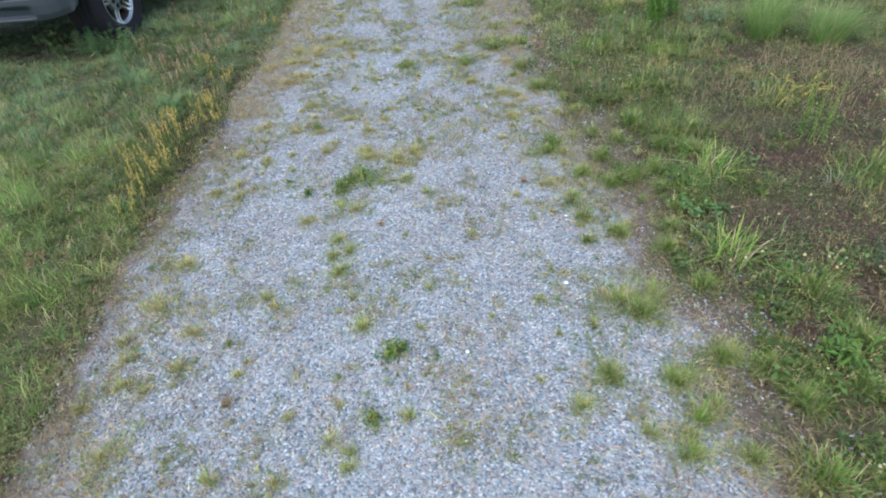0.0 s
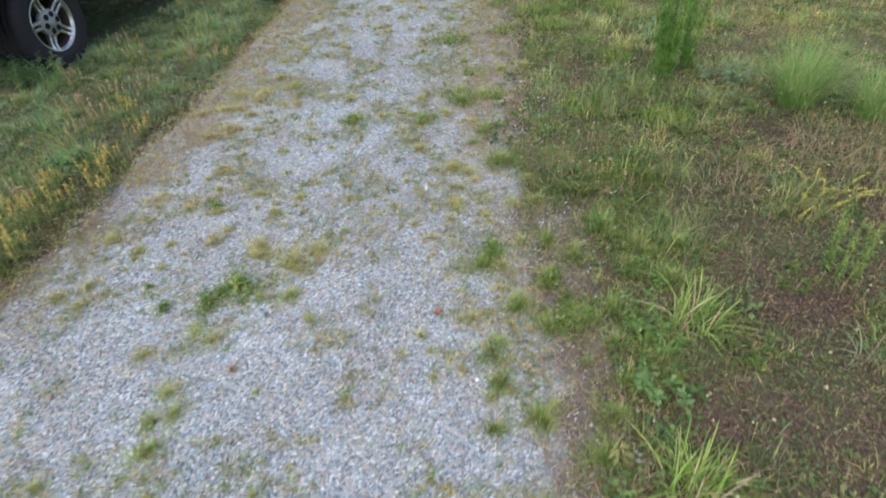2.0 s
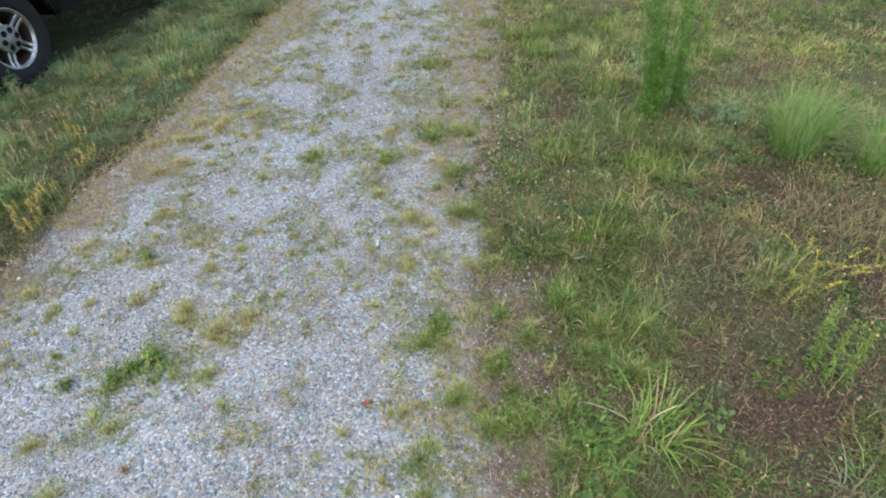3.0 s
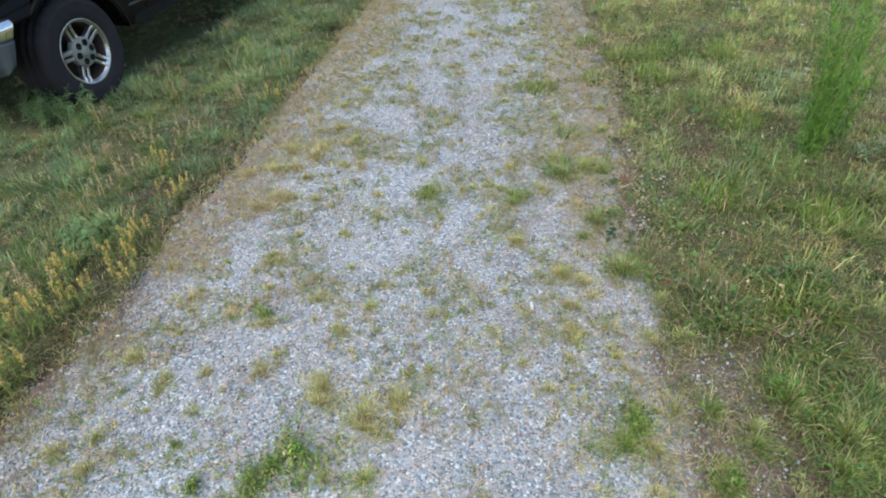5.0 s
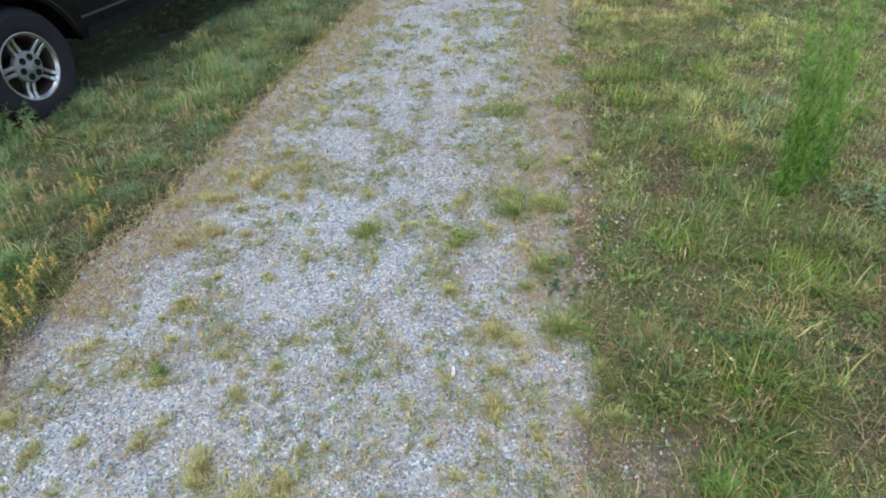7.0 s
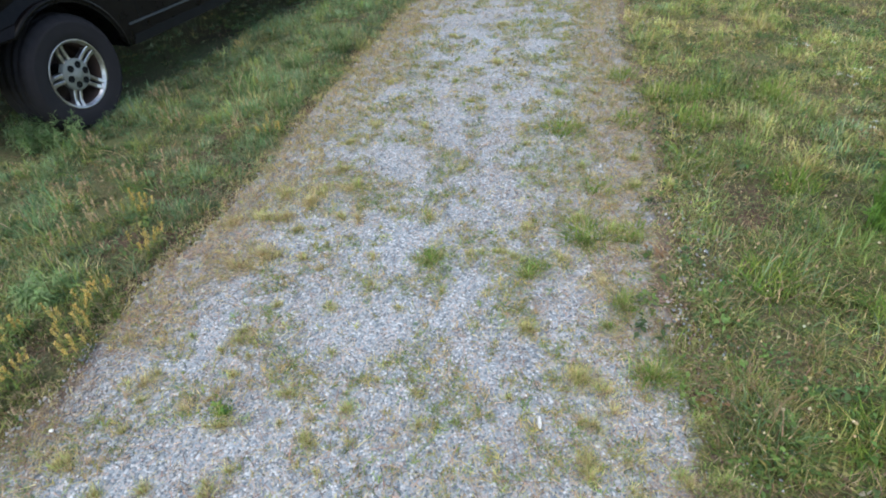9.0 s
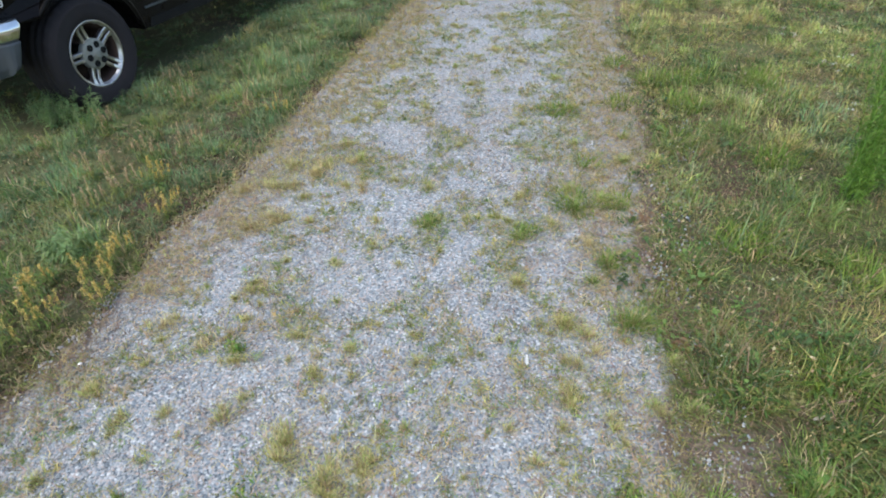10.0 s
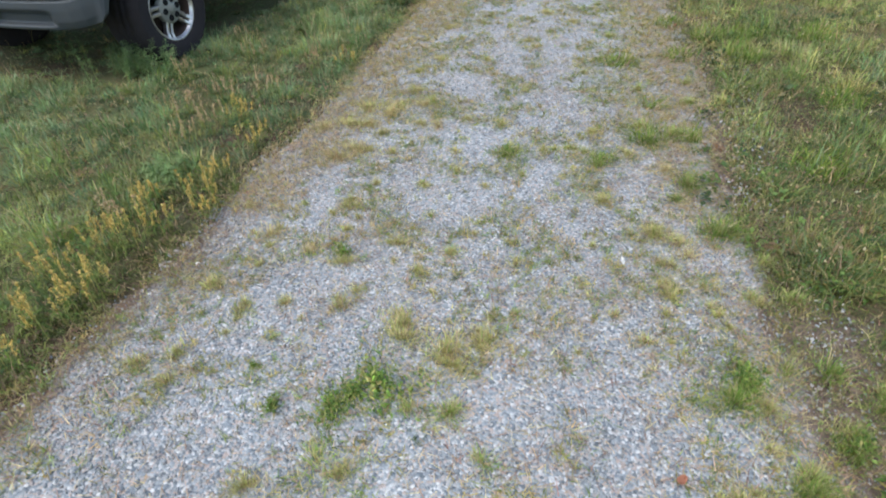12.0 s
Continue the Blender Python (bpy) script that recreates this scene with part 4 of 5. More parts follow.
def sprouts():
    """Small sparse sprigs between the stones, thickest along the grassy edge of the driveway."""
    count = 30000
    y = rng.uniform(-2.8, 9.4, count)
    x = left_edge(y) - 0.10 + (np.maximum(right_edge(y) + 0.15, veg_edge(y)) - left_edge(y) + 0.10) * rng.random(count)
    far = step(y, 3.2, 5.0)
    lean = 1 - step(x - left_edge(y), 0.12, 0.55 + 0.10 * far)
    other = 1 - step(right_edge(y) - x, 0.05, 0.60)
    want = 0.84 * cloudy(x, y, 6.0, 81) + 0.16 * field(x, y, 1.7, 84) + lean * (0.10 + 0.10 * far) + (0.12 + 0.10 * step(y, 3.6, 4.6)) * other + 0.20 * step(x - right_edge(y), 0.0, 0.08) + 0.26 * (rng.random(count) - 0.5)
    keep = want > 0.552
    x, y = x[keep], y[keep]
    per = 12
    n = len(x) * per
    r = np.repeat(rng.uniform(0.012, 0.050, len(x)), per) * np.abs(rng.normal(0, 0.7, n))
    a = rng.uniform(0, 2 * np.pi, n)
    px, py = np.repeat(x, per) + r * np.cos(a), np.repeat(y, per) + r * np.sin(a)
    sere = rng.random(len(x)) < 0.35 + 0.5 * overgrown(x, y)
    base = np.where(sere[:, None], tones(len(x), OLIVES + [(0.42, 0.33, 0.17), (0.40, 0.34, 0.14)], 0.15), tones(len(x), [OLIVES[2], (0.17, 0.24, 0.07), (0.21, 0.26, 0.08), (0.13, 0.19, 0.06)], 0.15))
    base = np.repeat(base, per, 0)
    soil = step(px - right_edge(py), -0.05, 0.05)
    tone = (1.22 - 0.20 * soil)[:, None] * base * (1 + 0.2 * rng.standard_normal((n, 1)))
    dead = rng.random(n) < 0.18 + 0.22 * overgrown(px, py)
    tone[dead] = tones(int(dead.sum()), TANS, 0.2)
    tone = np.clip(tone, 0.02, 0.8)
    me = blades("gravel_sprouts", rooted(px, py, -0.015), rng.uniform(0.014, 0.042, n), rng.uniform(0.0022, 0.0040, n) * (0.8 + 0.09 * py.clip(0, 9)) * (1 - 0.3 * soil), rng.uniform(0, 2 * np.pi, n), rng.uniform(0.4, 1.3, n), tone, M_GRASS, 2)
    tagged(new("gravel_sprouts", me), "tiny olive sprouts between the driveway stones", "grass", kind="stuff")


def far_grass():
    x, y = scatter(200000, -10, 10, -5, 15)
    # Coarse wide blades cover the ground that the camera's view leaves out.
    keep = (outside(x, y) > 0.05 * rng.random(len(x))) & ~(in_view(x, y) & (y > 0.2)) & (rng.random(len(x)) < (0.35 + 0.65 * cloudy(x, y, 1.2, 98)) * (1 - 0.5 * step(np.hypot(x, y - 5), 6, 13)))
    x, y = x[keep], y[keep]
    n = len(x)
    lump = step(cloudy(x, y, 2.2, 53), 0.25, 0.75)
    dry = step(cloudy(x, y, 0.9, 55) + 0.3 * (rng.random(n) - 0.5), 0.42, 0.65)[:, None]
    tone = (tones(n, GREENS, 0.22) * (1 - dry) + tones(n, OLIVES, 0.2) * dry) * (0.85 + 0.4 * lump)[:, None]
    me = blades("rough_grass", rooted(x, y), (0.04 + 0.10 * lump) * rng.uniform(0.6, 1.2, n), rng.uniform(0.014, 0.030, n), rng.uniform(0, 2 * np.pi, n), rng.uniform(0.4, 1.2, n), np.clip(tone, 0.01, 0.8), M_GRASS, 2)
    tagged(new("rough_grass", me), "rough green grass beyond the driveway", "grass", kind="stuff")


def blossoms():
    """Pale seed heads and clover blossoms on thin stalks over the verge."""
    x, y = scatter(2000, 0.5, 4.2, 0.4, 6.5)
    keep = (x - veg_edge(y) > 0.05) & (x < 1.5 + 0.95 * y) & (cloudy(x, y, 2.0, 91) + 0.2 * (rng.random(len(x)) - 0.5) - 0.04 * step(y, 3.5, 5.0) + 0.10 * (1 - step(y, 1.2, 1.8)) > 0.56)
    x, y = x[keep], y[keep]
    n = len(x)
    tall = rng.uniform(0.05, 0.12, n)
    root = rooted(x, y)
    octa = np.array([(1, 0, 0), (0, 1, 0), (-1, 0, 0), (0, -1, 0), (0, 0, 1.3), (0, 0, -1.0)])
    size = rng.uniform(0.004, 0.0085, n)
    verts = (root + np.c_[0 * x, 0 * x, tall])[:, None] + octa[None] * size[:, None, None] * rng.uniform(0.7, 1.2, (n, 6, 1))
    faces = np.array([0, 1, 4, 1, 2, 4, 2, 3, 4, 3, 0, 4, 1, 0, 5, 2, 1, 5, 3, 2, 5, 0, 3, 5])
    tone = np.repeat(tones(n, [(0.52, 0.43, 0.22), (0.56, 0.48, 0.30), (0.44, 0.32, 0.17)], 0.12), 6, 0)
    head = mesh_of("blossoms", verts.reshape(-1, 3), (np.arange(n)[:, None] * 6 + faces).ravel(), np.arange(n * 8) * 3, M_STRAW, tone)
    heads = tagged(new("blossoms", head), "pale cream seed heads among the verge grass", "blossoms", kind="stuff")
    stalk = new("stalk_mass", blades("stalk_mass", root, tall, np.full(n, 0.0022), rng.uniform(0, 6.28, n), np.full(n, 0.02), tones(n, OLIVES, 0.1), M_GRASS))
    tagged(stalk, kind="stuff").parent = heads


def seed_stalks():
    """Thin dry stalks with narrow seed heads, standing in loose patches over the grass."""
    for x0, x1, count, edge, sign in ((0.6, 4.6, 5200, right_edge, 1), (-5.5, -1.0, 4200, left_edge, -1)):
        x, y = scatter(count, x0, x1, 0.3, 8.5)
        out = (x - edge(y)) * sign
        keep = (out > 0.12) & in_view(x, y) & (cloudy(x, y, 1.7, 95) + 0.25 * (rng.random(count) - 0.5) > 0.52)
        x, y = x[keep], y[keep]
        n = len(x)
        root, way, tall = rooted(x, y), rng.uniform(0, 6.28, n), rng.uniform(0.06, 0.17, n)
        bend = rng.uniform(0.05, 0.5, n)
        stalk = blades("seed_stalks", root, tall, np.full(n, 0.0022), way, bend, tones(n, [(0.34, 0.27, 0.13), (0.28, 0.26, 0.09), (0.26, 0.16, 0.10)], 0.15), M_STRAW, 4)
        thing = tagged(new("seed_stalks", stalk), "thin dry grass stalks with tan seed heads", "dry grass", kind="stuff")
        k = np.repeat(np.arange(n), 7)
        s = np.tile(np.linspace(0.62, 1.0, 7), n)
        p = root[k] + np.c_[np.cos(way[k]), np.sin(way[k]), 0 * s] * (tall[k] * bend[k] * s**1.6)[:, None]
        p[:, 2] += tall[k] * s * (1 - 0.62 * bend[k] * s)
        size = rng.uniform(0.006, 0.012, len(k))
        head = leaves("seed_plume", p, size, size * 0.4, rng.uniform(0, 6.28, len(k)), rng.uniform(0.5, 1.3, len(k)), np.repeat(tones(n, [(0.48, 0.36, 0.18), (0.40, 0.28, 0.17), (0.50, 0.42, 0.17)], 0.15), 7, 0), M_STRAW)
        tagged(new("seed_plume", head), kind="stuff").parent = thing


lawn(-1)
lawn(1)
seed_stalks()
creeping_leaves()
ground_leaves()
litter()
sprouts()
far_grass()
blossoms()


# ---- single tufts and weeds ----
def tuft_mesh(name, n, spread, tall, wide, palette, leafy=False):
    """A loose sprawling tuft: thick at its heart, thinning out along a few uneven arms."""
    arms = rng.integers(3, 6)
    bear = np.sort(rng.uniform(0, 2 * np.pi, arms))
    k = rng.integers(0, arms, n)
    r = spread * np.abs(rng.normal(0, 0.52, n)) * rng.uniform(0.6, 1.25, arms)[k]
    a = np.where(rng.random(n) < 0.6, bear[k] + rng.normal(0, 0.45, n), rng.uniform(0, 2 * np.pi, n))
    root = np.c_[r * np.cos(a), r * np.sin(a), np.zeros(n)]
    rel = r / spread
    tone = np.clip(tones(n, palette, 0.2) * rng.uniform(0.85, 1.15, arms)[k][:, None], 0.01, 0.8)
    high = tall * rng.uniform(0.3, 1.1, n) * (1.15 - 0.5 * np.clip(rel, 0, 1.4))
    if leafy:
        root[:, 2] = high * rng.random(n)
        long = rng.uniform(0.008, 0.026, n)
        return leaves(name, root, long, long * rng.uniform(0.18, 0.45, n), rng.uniform(0, 2 * np.pi, n), rng.normal(0.35, 0.45, n), tone, M_LEAF)
    high = high * np.where(rng.random(n) < 0.12, 1.8, 1.0)
    return blades(name, root, high, wide * rng.uniform(0.6, 1.3, n), a + rng.normal(0, 0.9, n), np.clip(0.35 + 0.5 * rel + rng.normal(0, 0.3, n), 0.1, 1.3), tone, M_GRASS, 3)


KINDS = {
    "olive": ([(0.46, 0.48, 0.16), (0.55, 0.52, 0.21), (0.38, 0.44, 0.14), (0.62, 0.53, 0.28), (0.55, 0.45, 0.26)], "low olive-yellow grass tuft growing through the gravel", 200, 0.72),
    "green": ([(0.28, 0.41, 0.10), (0.36, 0.46, 0.13), (0.46, 0.48, 0.18), (0.55, 0.49, 0.25)], "fresh green grass tuft growing through the gravel", 190, 0.95),
    "dark": ([(0.080, 0.150, 0.032), (0.13, 0.215, 0.045), (0.20, 0.28, 0.06), (0.30, 0.28, 0.10)], "dense dark green leafy weed on the gravel", 300, 1.1),
    "fresh": ([(0.14, 0.25, 0.045), (0.21, 0.34, 0.065), (0.28, 0.39, 0.090), (0.37, 0.38, 0.13)], "small green grassy weed in the sandy soil by the gravel", 230, 1.35),
    "straw": ([(0.64, 0.54, 0.29), (0.58, 0.50, 0.24), (0.50, 0.47, 0.20), (0.54, 0.42, 0.25)], "dry straw-coloured grass tuft on the gravel", 200, 0.7),
    "rust": ([(0.40, 0.24, 0.11), (0.36, 0.22, 0.12), (0.22, 0.21, 0.09)], "dried orange-brown grass tuft on the gravel", 180, 0.75),
}
PATTERN = {}
for kind, (palette, label, n, lift) in KINDS.items():
    leafy = kind == "dark"
    PATTERN[kind] = [tuft_mesh("grass_tuft", n, 0.060, 0.052 * lift, 0.0026, palette if leafy else palette + TANS[2:3], leafy) for _ in range(8)]
    PATTERN[kind + "_wide"] = [tuft_mesh("grass_tuft", int(n * 2.6), 0.12, 0.056 * lift, 0.0028, palette if leafy else palette + TANS[2:3], leafy) for _ in range(7)]
OLIVE_A = [(-0.88, 0.92, 0.05), (-0.71, 1.03, 0.05), (-1.46, 1.11, 0.08), (0.03, 1.13, 0.026), (-0.85, 1.14, 0.042), (-0.16, 1.15, 0.021), (-0.68, 1.16, 0.036), (-1.6, 1.32, 0.062), (-1.37, 1.36, 0.036), (-1.05, 1.37, 0.04), (-1.46, 1.4, 0.049), (-1.02, 1.43, 0.023), (-1.27, 1.44, 0.054), (-1.49, 1.52, 0.044), (-1.52, 1.62, 0.052), (-1.24, 1.62, 0.075), (-0.93, 1.7, 0.037), (-1.41, 1.79, 0.108), (0.5, 2.03, 0.024), (-1.36, 2.06, 0.072), (0.27, 2.17, 0.03), (0.23, 2.25, 0.041), (-0.81, 2.27, 0.062), (-0.58, 2.32, 0.059), (0.44, 2.32, 0.063), (-1.18, 2.58, 0.047), (0.61, 2.6, 0.045), (-1.32, 2.65, 0.05), (-1.21, 2.7, 0.054), (-0.33, 2.75, 0.104)]
OLIVE_B = [(-0.21, 2.77, 0.038), (0.09, 2.78, 0.024), (-1.08, 2.8, 0.03), (-0.19, 2.82, 0.051), (0.31, 2.84, 0.044), (0.39, 2.84, 0.025), (-0.23, 2.85, 0.034), (-0.48, 2.86, 0.089), (-1.07, 2.87, 0.027), (-0.84, 2.88, 0.021), (-0.33, 2.89, 0.02), (0.6, 2.92, 0.031), (-1.06, 2.94, 0.039), (0.23, 2.96, 0.035), (-0.93, 2.97, 0.027), (0.4, 2.97, 0.036), (-0.73, 2.98, 0.037), (0.01, 2.98, 0.015), (0.56, 3.02, 0.032), (-0.68, 3.03, 0.043), (-1.21, 3.04, 0.041), (-0.41, 3.04, 0.021), (0.44, 3.1, 0.064), (-0.45, 3.14, 0.032), (-1.09, 3.15, 0.041), (-0.57, 3.21, 0.028), (-0.1, 3.22, 0.049), (-1.09, 3.28, 0.03), (-0.57, 3.33, 0.063), (0.2, 3.34, 0.034)]
OLIVE_C = [(-0.13, 3.36, 0.028), (0.54, 3.38, 0.071), (-0.8, 3.4, 0.036), (-1.09, 3.4, 0.038), (-0.27, 3.4, 0.029), (0.46, 3.44, 0.083), (-0.77, 3.49, 0.031), (-0.89, 3.52, 0.031), (-0.83, 3.62, 0.064), (0.27, 3.68, 0.057), (-0.23, 3.77, 0.032), (-0.06, 3.88, 0.033), (-0.72, 4.08, 0.051), (-0.39, 4.1, 0.043), (-0.84, 4.11, 0.044), (0.05, 4.14, 0.035), (0.21, 4.15, 0.040), (-0.82, 4.3, 0.062), (0.32, 4.34, 0.062), (-1, 4.39, 0.113), (-0.6, 4.42, 0.063), (-0.16, 4.43, 0.063), (-0.35, 4.5, 0.048), (-0.96, 4.62, 0.103), (-0.76, 4.64, 0.076), (-0.12, 4.77, 0.034), (-0.02, 4.89, 0.044), (-0.7, 4.9, 0.072), (0.37, 5.23, 0.039), (-0.72, 5.24, 0.059)]
OLIVE_D = [(-0.27, 5.44, 0.051), (-0.59, 5.47, 0.072), (0.04, 5.86, 0.067), (-0.59, 6.21, 0.072), (0.41, 6.36, 0.062), (0.2, 6.63, 0.078), (-0.16, 7.29, 0.073), (0.29, 7.67, 0.078)]
GREEN_A = [(0.43, 0.83, 0.051), (0.3, 0.87, 0.035), (0.55, 0.9, 0.053), (-0.66, 0.92, 0.039), (-1.09, 0.96, 0.052), (-0.64, 0.98, 0.039), (0.13, 1, 0.041), (0.49, 1.05, 0.055), (-0.45, 1.07, 0.05), (0.72, 1.1, 0.069), (0.28, 1.11, 0.053), (0.16, 1.32, 0.028), (0.3, 1.34, 0.04), (0.46, 1.44, 0.095), (0.59, 1.46, 0.074), (-0.07, 1.46, 0.023), (-0.36, 1.46, 0.022), (-0.58, 1.5, 0.068), (0.14, 1.51, 0.029), (-0.29, 1.67, 0.03), (-0.98, 1.76, 0.044), (-0.66, 1.86, 0.076), (0.46, 1.94, 0.028), (-0.69, 1.97, 0.053), (-0.62, 1.99, 0.056), (-0.04, 2, 0.025), (0.27, 2.04, 0.029), (-0.35, 2.05, 0.021), (-0.66, 2.08, 0.057), (0.52, 2.19, 0.04)]
GREEN_B = [(0.11, 4.15, 0.032), (0.165, 4.155, 0.03), (0.25, 4.13, 0.034), (0.29, 4.09, 0.036), (-0.08, 4.13, 0.034), (0.28, 1.12, 0.05), (0.14, 1.0, 0.05), (0.31, 0.86, 0.05), (0.41, 0.78, 0.055), (0.58, 0.72, 0.05), (0.73, 1.12, 0.06), (0.58, 2.69, 0.06), (0.63, 2.39, 0.05), (0.79, 2.52, 0.06), (0.82, 3.27, 0.06), (0.72, 4.33, 0.09), (0.58, 4.43, 0.07), (0.92, 2.65, 0.05), (-0.3, 2.52, 0.045), (0.71, 2.75, 0.055)]
GREEN_C = [(-0.65, 2.36, 0.049), (-0.2, 2.38, 0.04), (0.64, 2.39, 0.048), (-0.3, 2.53, 0.048), (-0.42, 2.53, 0.036), (-0.91, 2.78, 0.026), (-0.1, 2.94, 0.03), (0.85, 3.05, 0.068), (0.72, 3.08, 0.045), (0.57, 3.12, 0.033), (-0.35, 3.28, 0.039), (-0.46, 3.52, 0.03), (-1.03, 3.59, 0.026), (-0.53, 3.77, 0.033), (1.09, 4.71, 0.063), (-0.57, 4.72, 0.068), (0.92, 4.74, 0.071), (0.67, 4.95, 0.055), (0.97, 5.04, 0.048), (0.64, 6.01, 0.058), (-0.11, 6.23, 0.048)]
DARK_A = [(-0.56, 1.09, 0.05), (-0.46, 1.35, 0.054), (-1.1, 1.53, 0.022), (0.78, 2.25, 0.072), (0.87, 2.26, 0.063), (0.79, 2.49, 0.05), (-0.82, 2.51, 0.042), (-0.64, 2.52, 0.078), (-0.53, 2.62, 0.082), (-0.59, 2.57, 0.065), (-0.93, 2.66, 0.02), (0.56, 2.7, 0.078), (-0.78, 3.24, 0.046), (0.32, 4.04, 0.056), (-0.13, 4.12, 0.057), (0.6, 4.29, 0.093), (0.82, 4.3, 0.071), (0.7, 4.7, 0.069), (1.26, 4.98, 0.116), (0.61, 5.41, 0.102), (1.06, 5.52, 0.107), (1.36, 5.9, 0.141), (1.6, 5.97, 0.133), (1.53, 7.1, 0.088)]
FRESH_A = [(0.52, 2.62, 0.062), (0.77, 2.47, 0.058), (0.73, 2.23, 0.075), (0.85, 2.23, 0.063), (0.98, 2.27, 0.077), (0.90, 2.60, 0.058), (1.18, 2.60, 0.11), (1.11, 2.50, 0.063), (0.94, 2.11, 0.060), (1.25, 2.40, 0.081), (1.35, 2.59, 0.079), (0.72, 3.45, 0.090), (0.62, 2.35, 0.056), (0.49, 2.14, 0.052), (0.51, 2.01, 0.042), (0.81, 2.05, 0.030), (0.82, 2.74, 0.055), (1.07, 2.75, 0.11), (0.92, 1.95, 0.048), (0.84, 1.82, 0.064), (0.60, 1.86, 0.049), (0.44, 1.82, 0.045)]
FRESH_B = [(0.48, 1.37, 0.10), (0.27, 1.09, 0.056), (0.81, 1.02, 0.074), (0.83, 0.87, 0.075), (1.18, 1.30, 0.089), (0.80, 1.44, 0.070), (1.19, 1.05, 0.081), (0.49, 1.02, 0.067), (0.75, 0.62, 0.089), (0.89, 0.57, 0.066), (0.48, 0.87, 0.050), (0.39, 0.76, 0.048), (0.56, 0.91, 0.038), (0.58, 0.71, 0.048), (0.68, 1.10, 0.060), (1.05, 0.88, 0.076), (0.50, 1.99, 0.037), (0.61, 1.83, 0.050), (1.21, 0.83, 0.062), (0.77, 1.67, 0.076), (0.68, 3.80, 0.080), (0.60, 3.69, 0.032), (0.59, 4.24, 0.070), (0.81, 4.26, 0.053), (-0.13, 4.08, 0.045), (0.31, 3.99, 0.045), (1.05, 2.00, 0.055)]
OLIVE_E = [(0.61, 2.60, 0.052), (0.56, 2.47, 0.045), (0.48, 2.34, 0.035), (0.44, 3.05, 0.054), (0.57, 2.98, 0.036), (0.39, 2.32, 0.033), (0.66, 1.88, 0.044), (0.59, 2.26, 0.039), (0.96, 2.44, 0.041), (0.73, 3.05, 0.042), (0.37, 2.08, 0.025), (0.52, 1.96, 0.023), (-0.49, 2.81, 0.085), (-0.32, 2.70, 0.070), (-0.72, 2.95, 0.052), (-0.92, 2.95, 0.036), (-1.07, 2.91, 0.042), (-1.24, 3.03, 0.051), (-0.77, 3.19, 0.060), (-0.83, 3.57, 0.052), (-0.74, 3.77, 0.043), (-0.51, 3.75, 0.035), (-0.46, 3.15, 0.045), (-0.36, 3.27, 0.039), (-0.22, 2.80, 0.050), (-0.37, 3.91, 0.046), (0.46, 3.44, 0.070), (0.48, 3.25, 0.060), (0.29, 3.67, 0.055), (0.46, 4.11, 0.060)]
STRAW_A = [(-1.12, 3.35, 0.075), (-1.28, 3.55, 0.052), (-0.91, 4.10, 0.11), (-0.81, 4.55, 0.10), (-0.52, 4.41, 0.070), (-0.61, 4.68, 0.065), (-0.92, 3.25, 0.050), (-1.00, 4.02, 0.080), (-1.15, 4.36, 0.075), (-0.90, 4.41, 0.078), (0.55, 3.30, 0.050), (0.62, 3.95, 0.060)]
RUST_A = [(-1.07, 1.24, 0.033), (-0.46, 2.17, 0.034)]
for kind, rows in (("olive", OLIVE_A + OLIVE_B + OLIVE_C + OLIVE_D + OLIVE_E), ("green", GREEN_A + GREEN_B + GREEN_C), ("dark", [row for row in DARK_A if row[1] < 4.2]), ("fresh", FRESH_A + FRESH_B), ("straw", STRAW_A), ("rust", RUST_A)):
    for x, y, r in rows:
        wide = r > 0.055
        ob = new("grass_tuft")
        tagged(new("foliage", PATTERN[kind + "_wide"][rng.integers(7)] if wide else PATTERN[kind][rng.integers(8)]), kind="stuff").parent = ob
        size = r / (0.11 if wide else 0.055) * (1.22 if wide else 1.05)
        high = min(size, 0.75 + 0.25 * size)
        turn, long, slim = rng.uniform(0, 360), rng.uniform(0.9, 1.3), rng.uniform(0.75, 1.1)
        ob.matrix_world = pose(x, y, float(lie(x, y)) + 0.003, 0, 0, turn) @ Matrix.Diagonal((size * long, size * slim, high, 1))
        tagged(ob, KINDS[kind][1], "grass tuft", "tufts on the driveway")


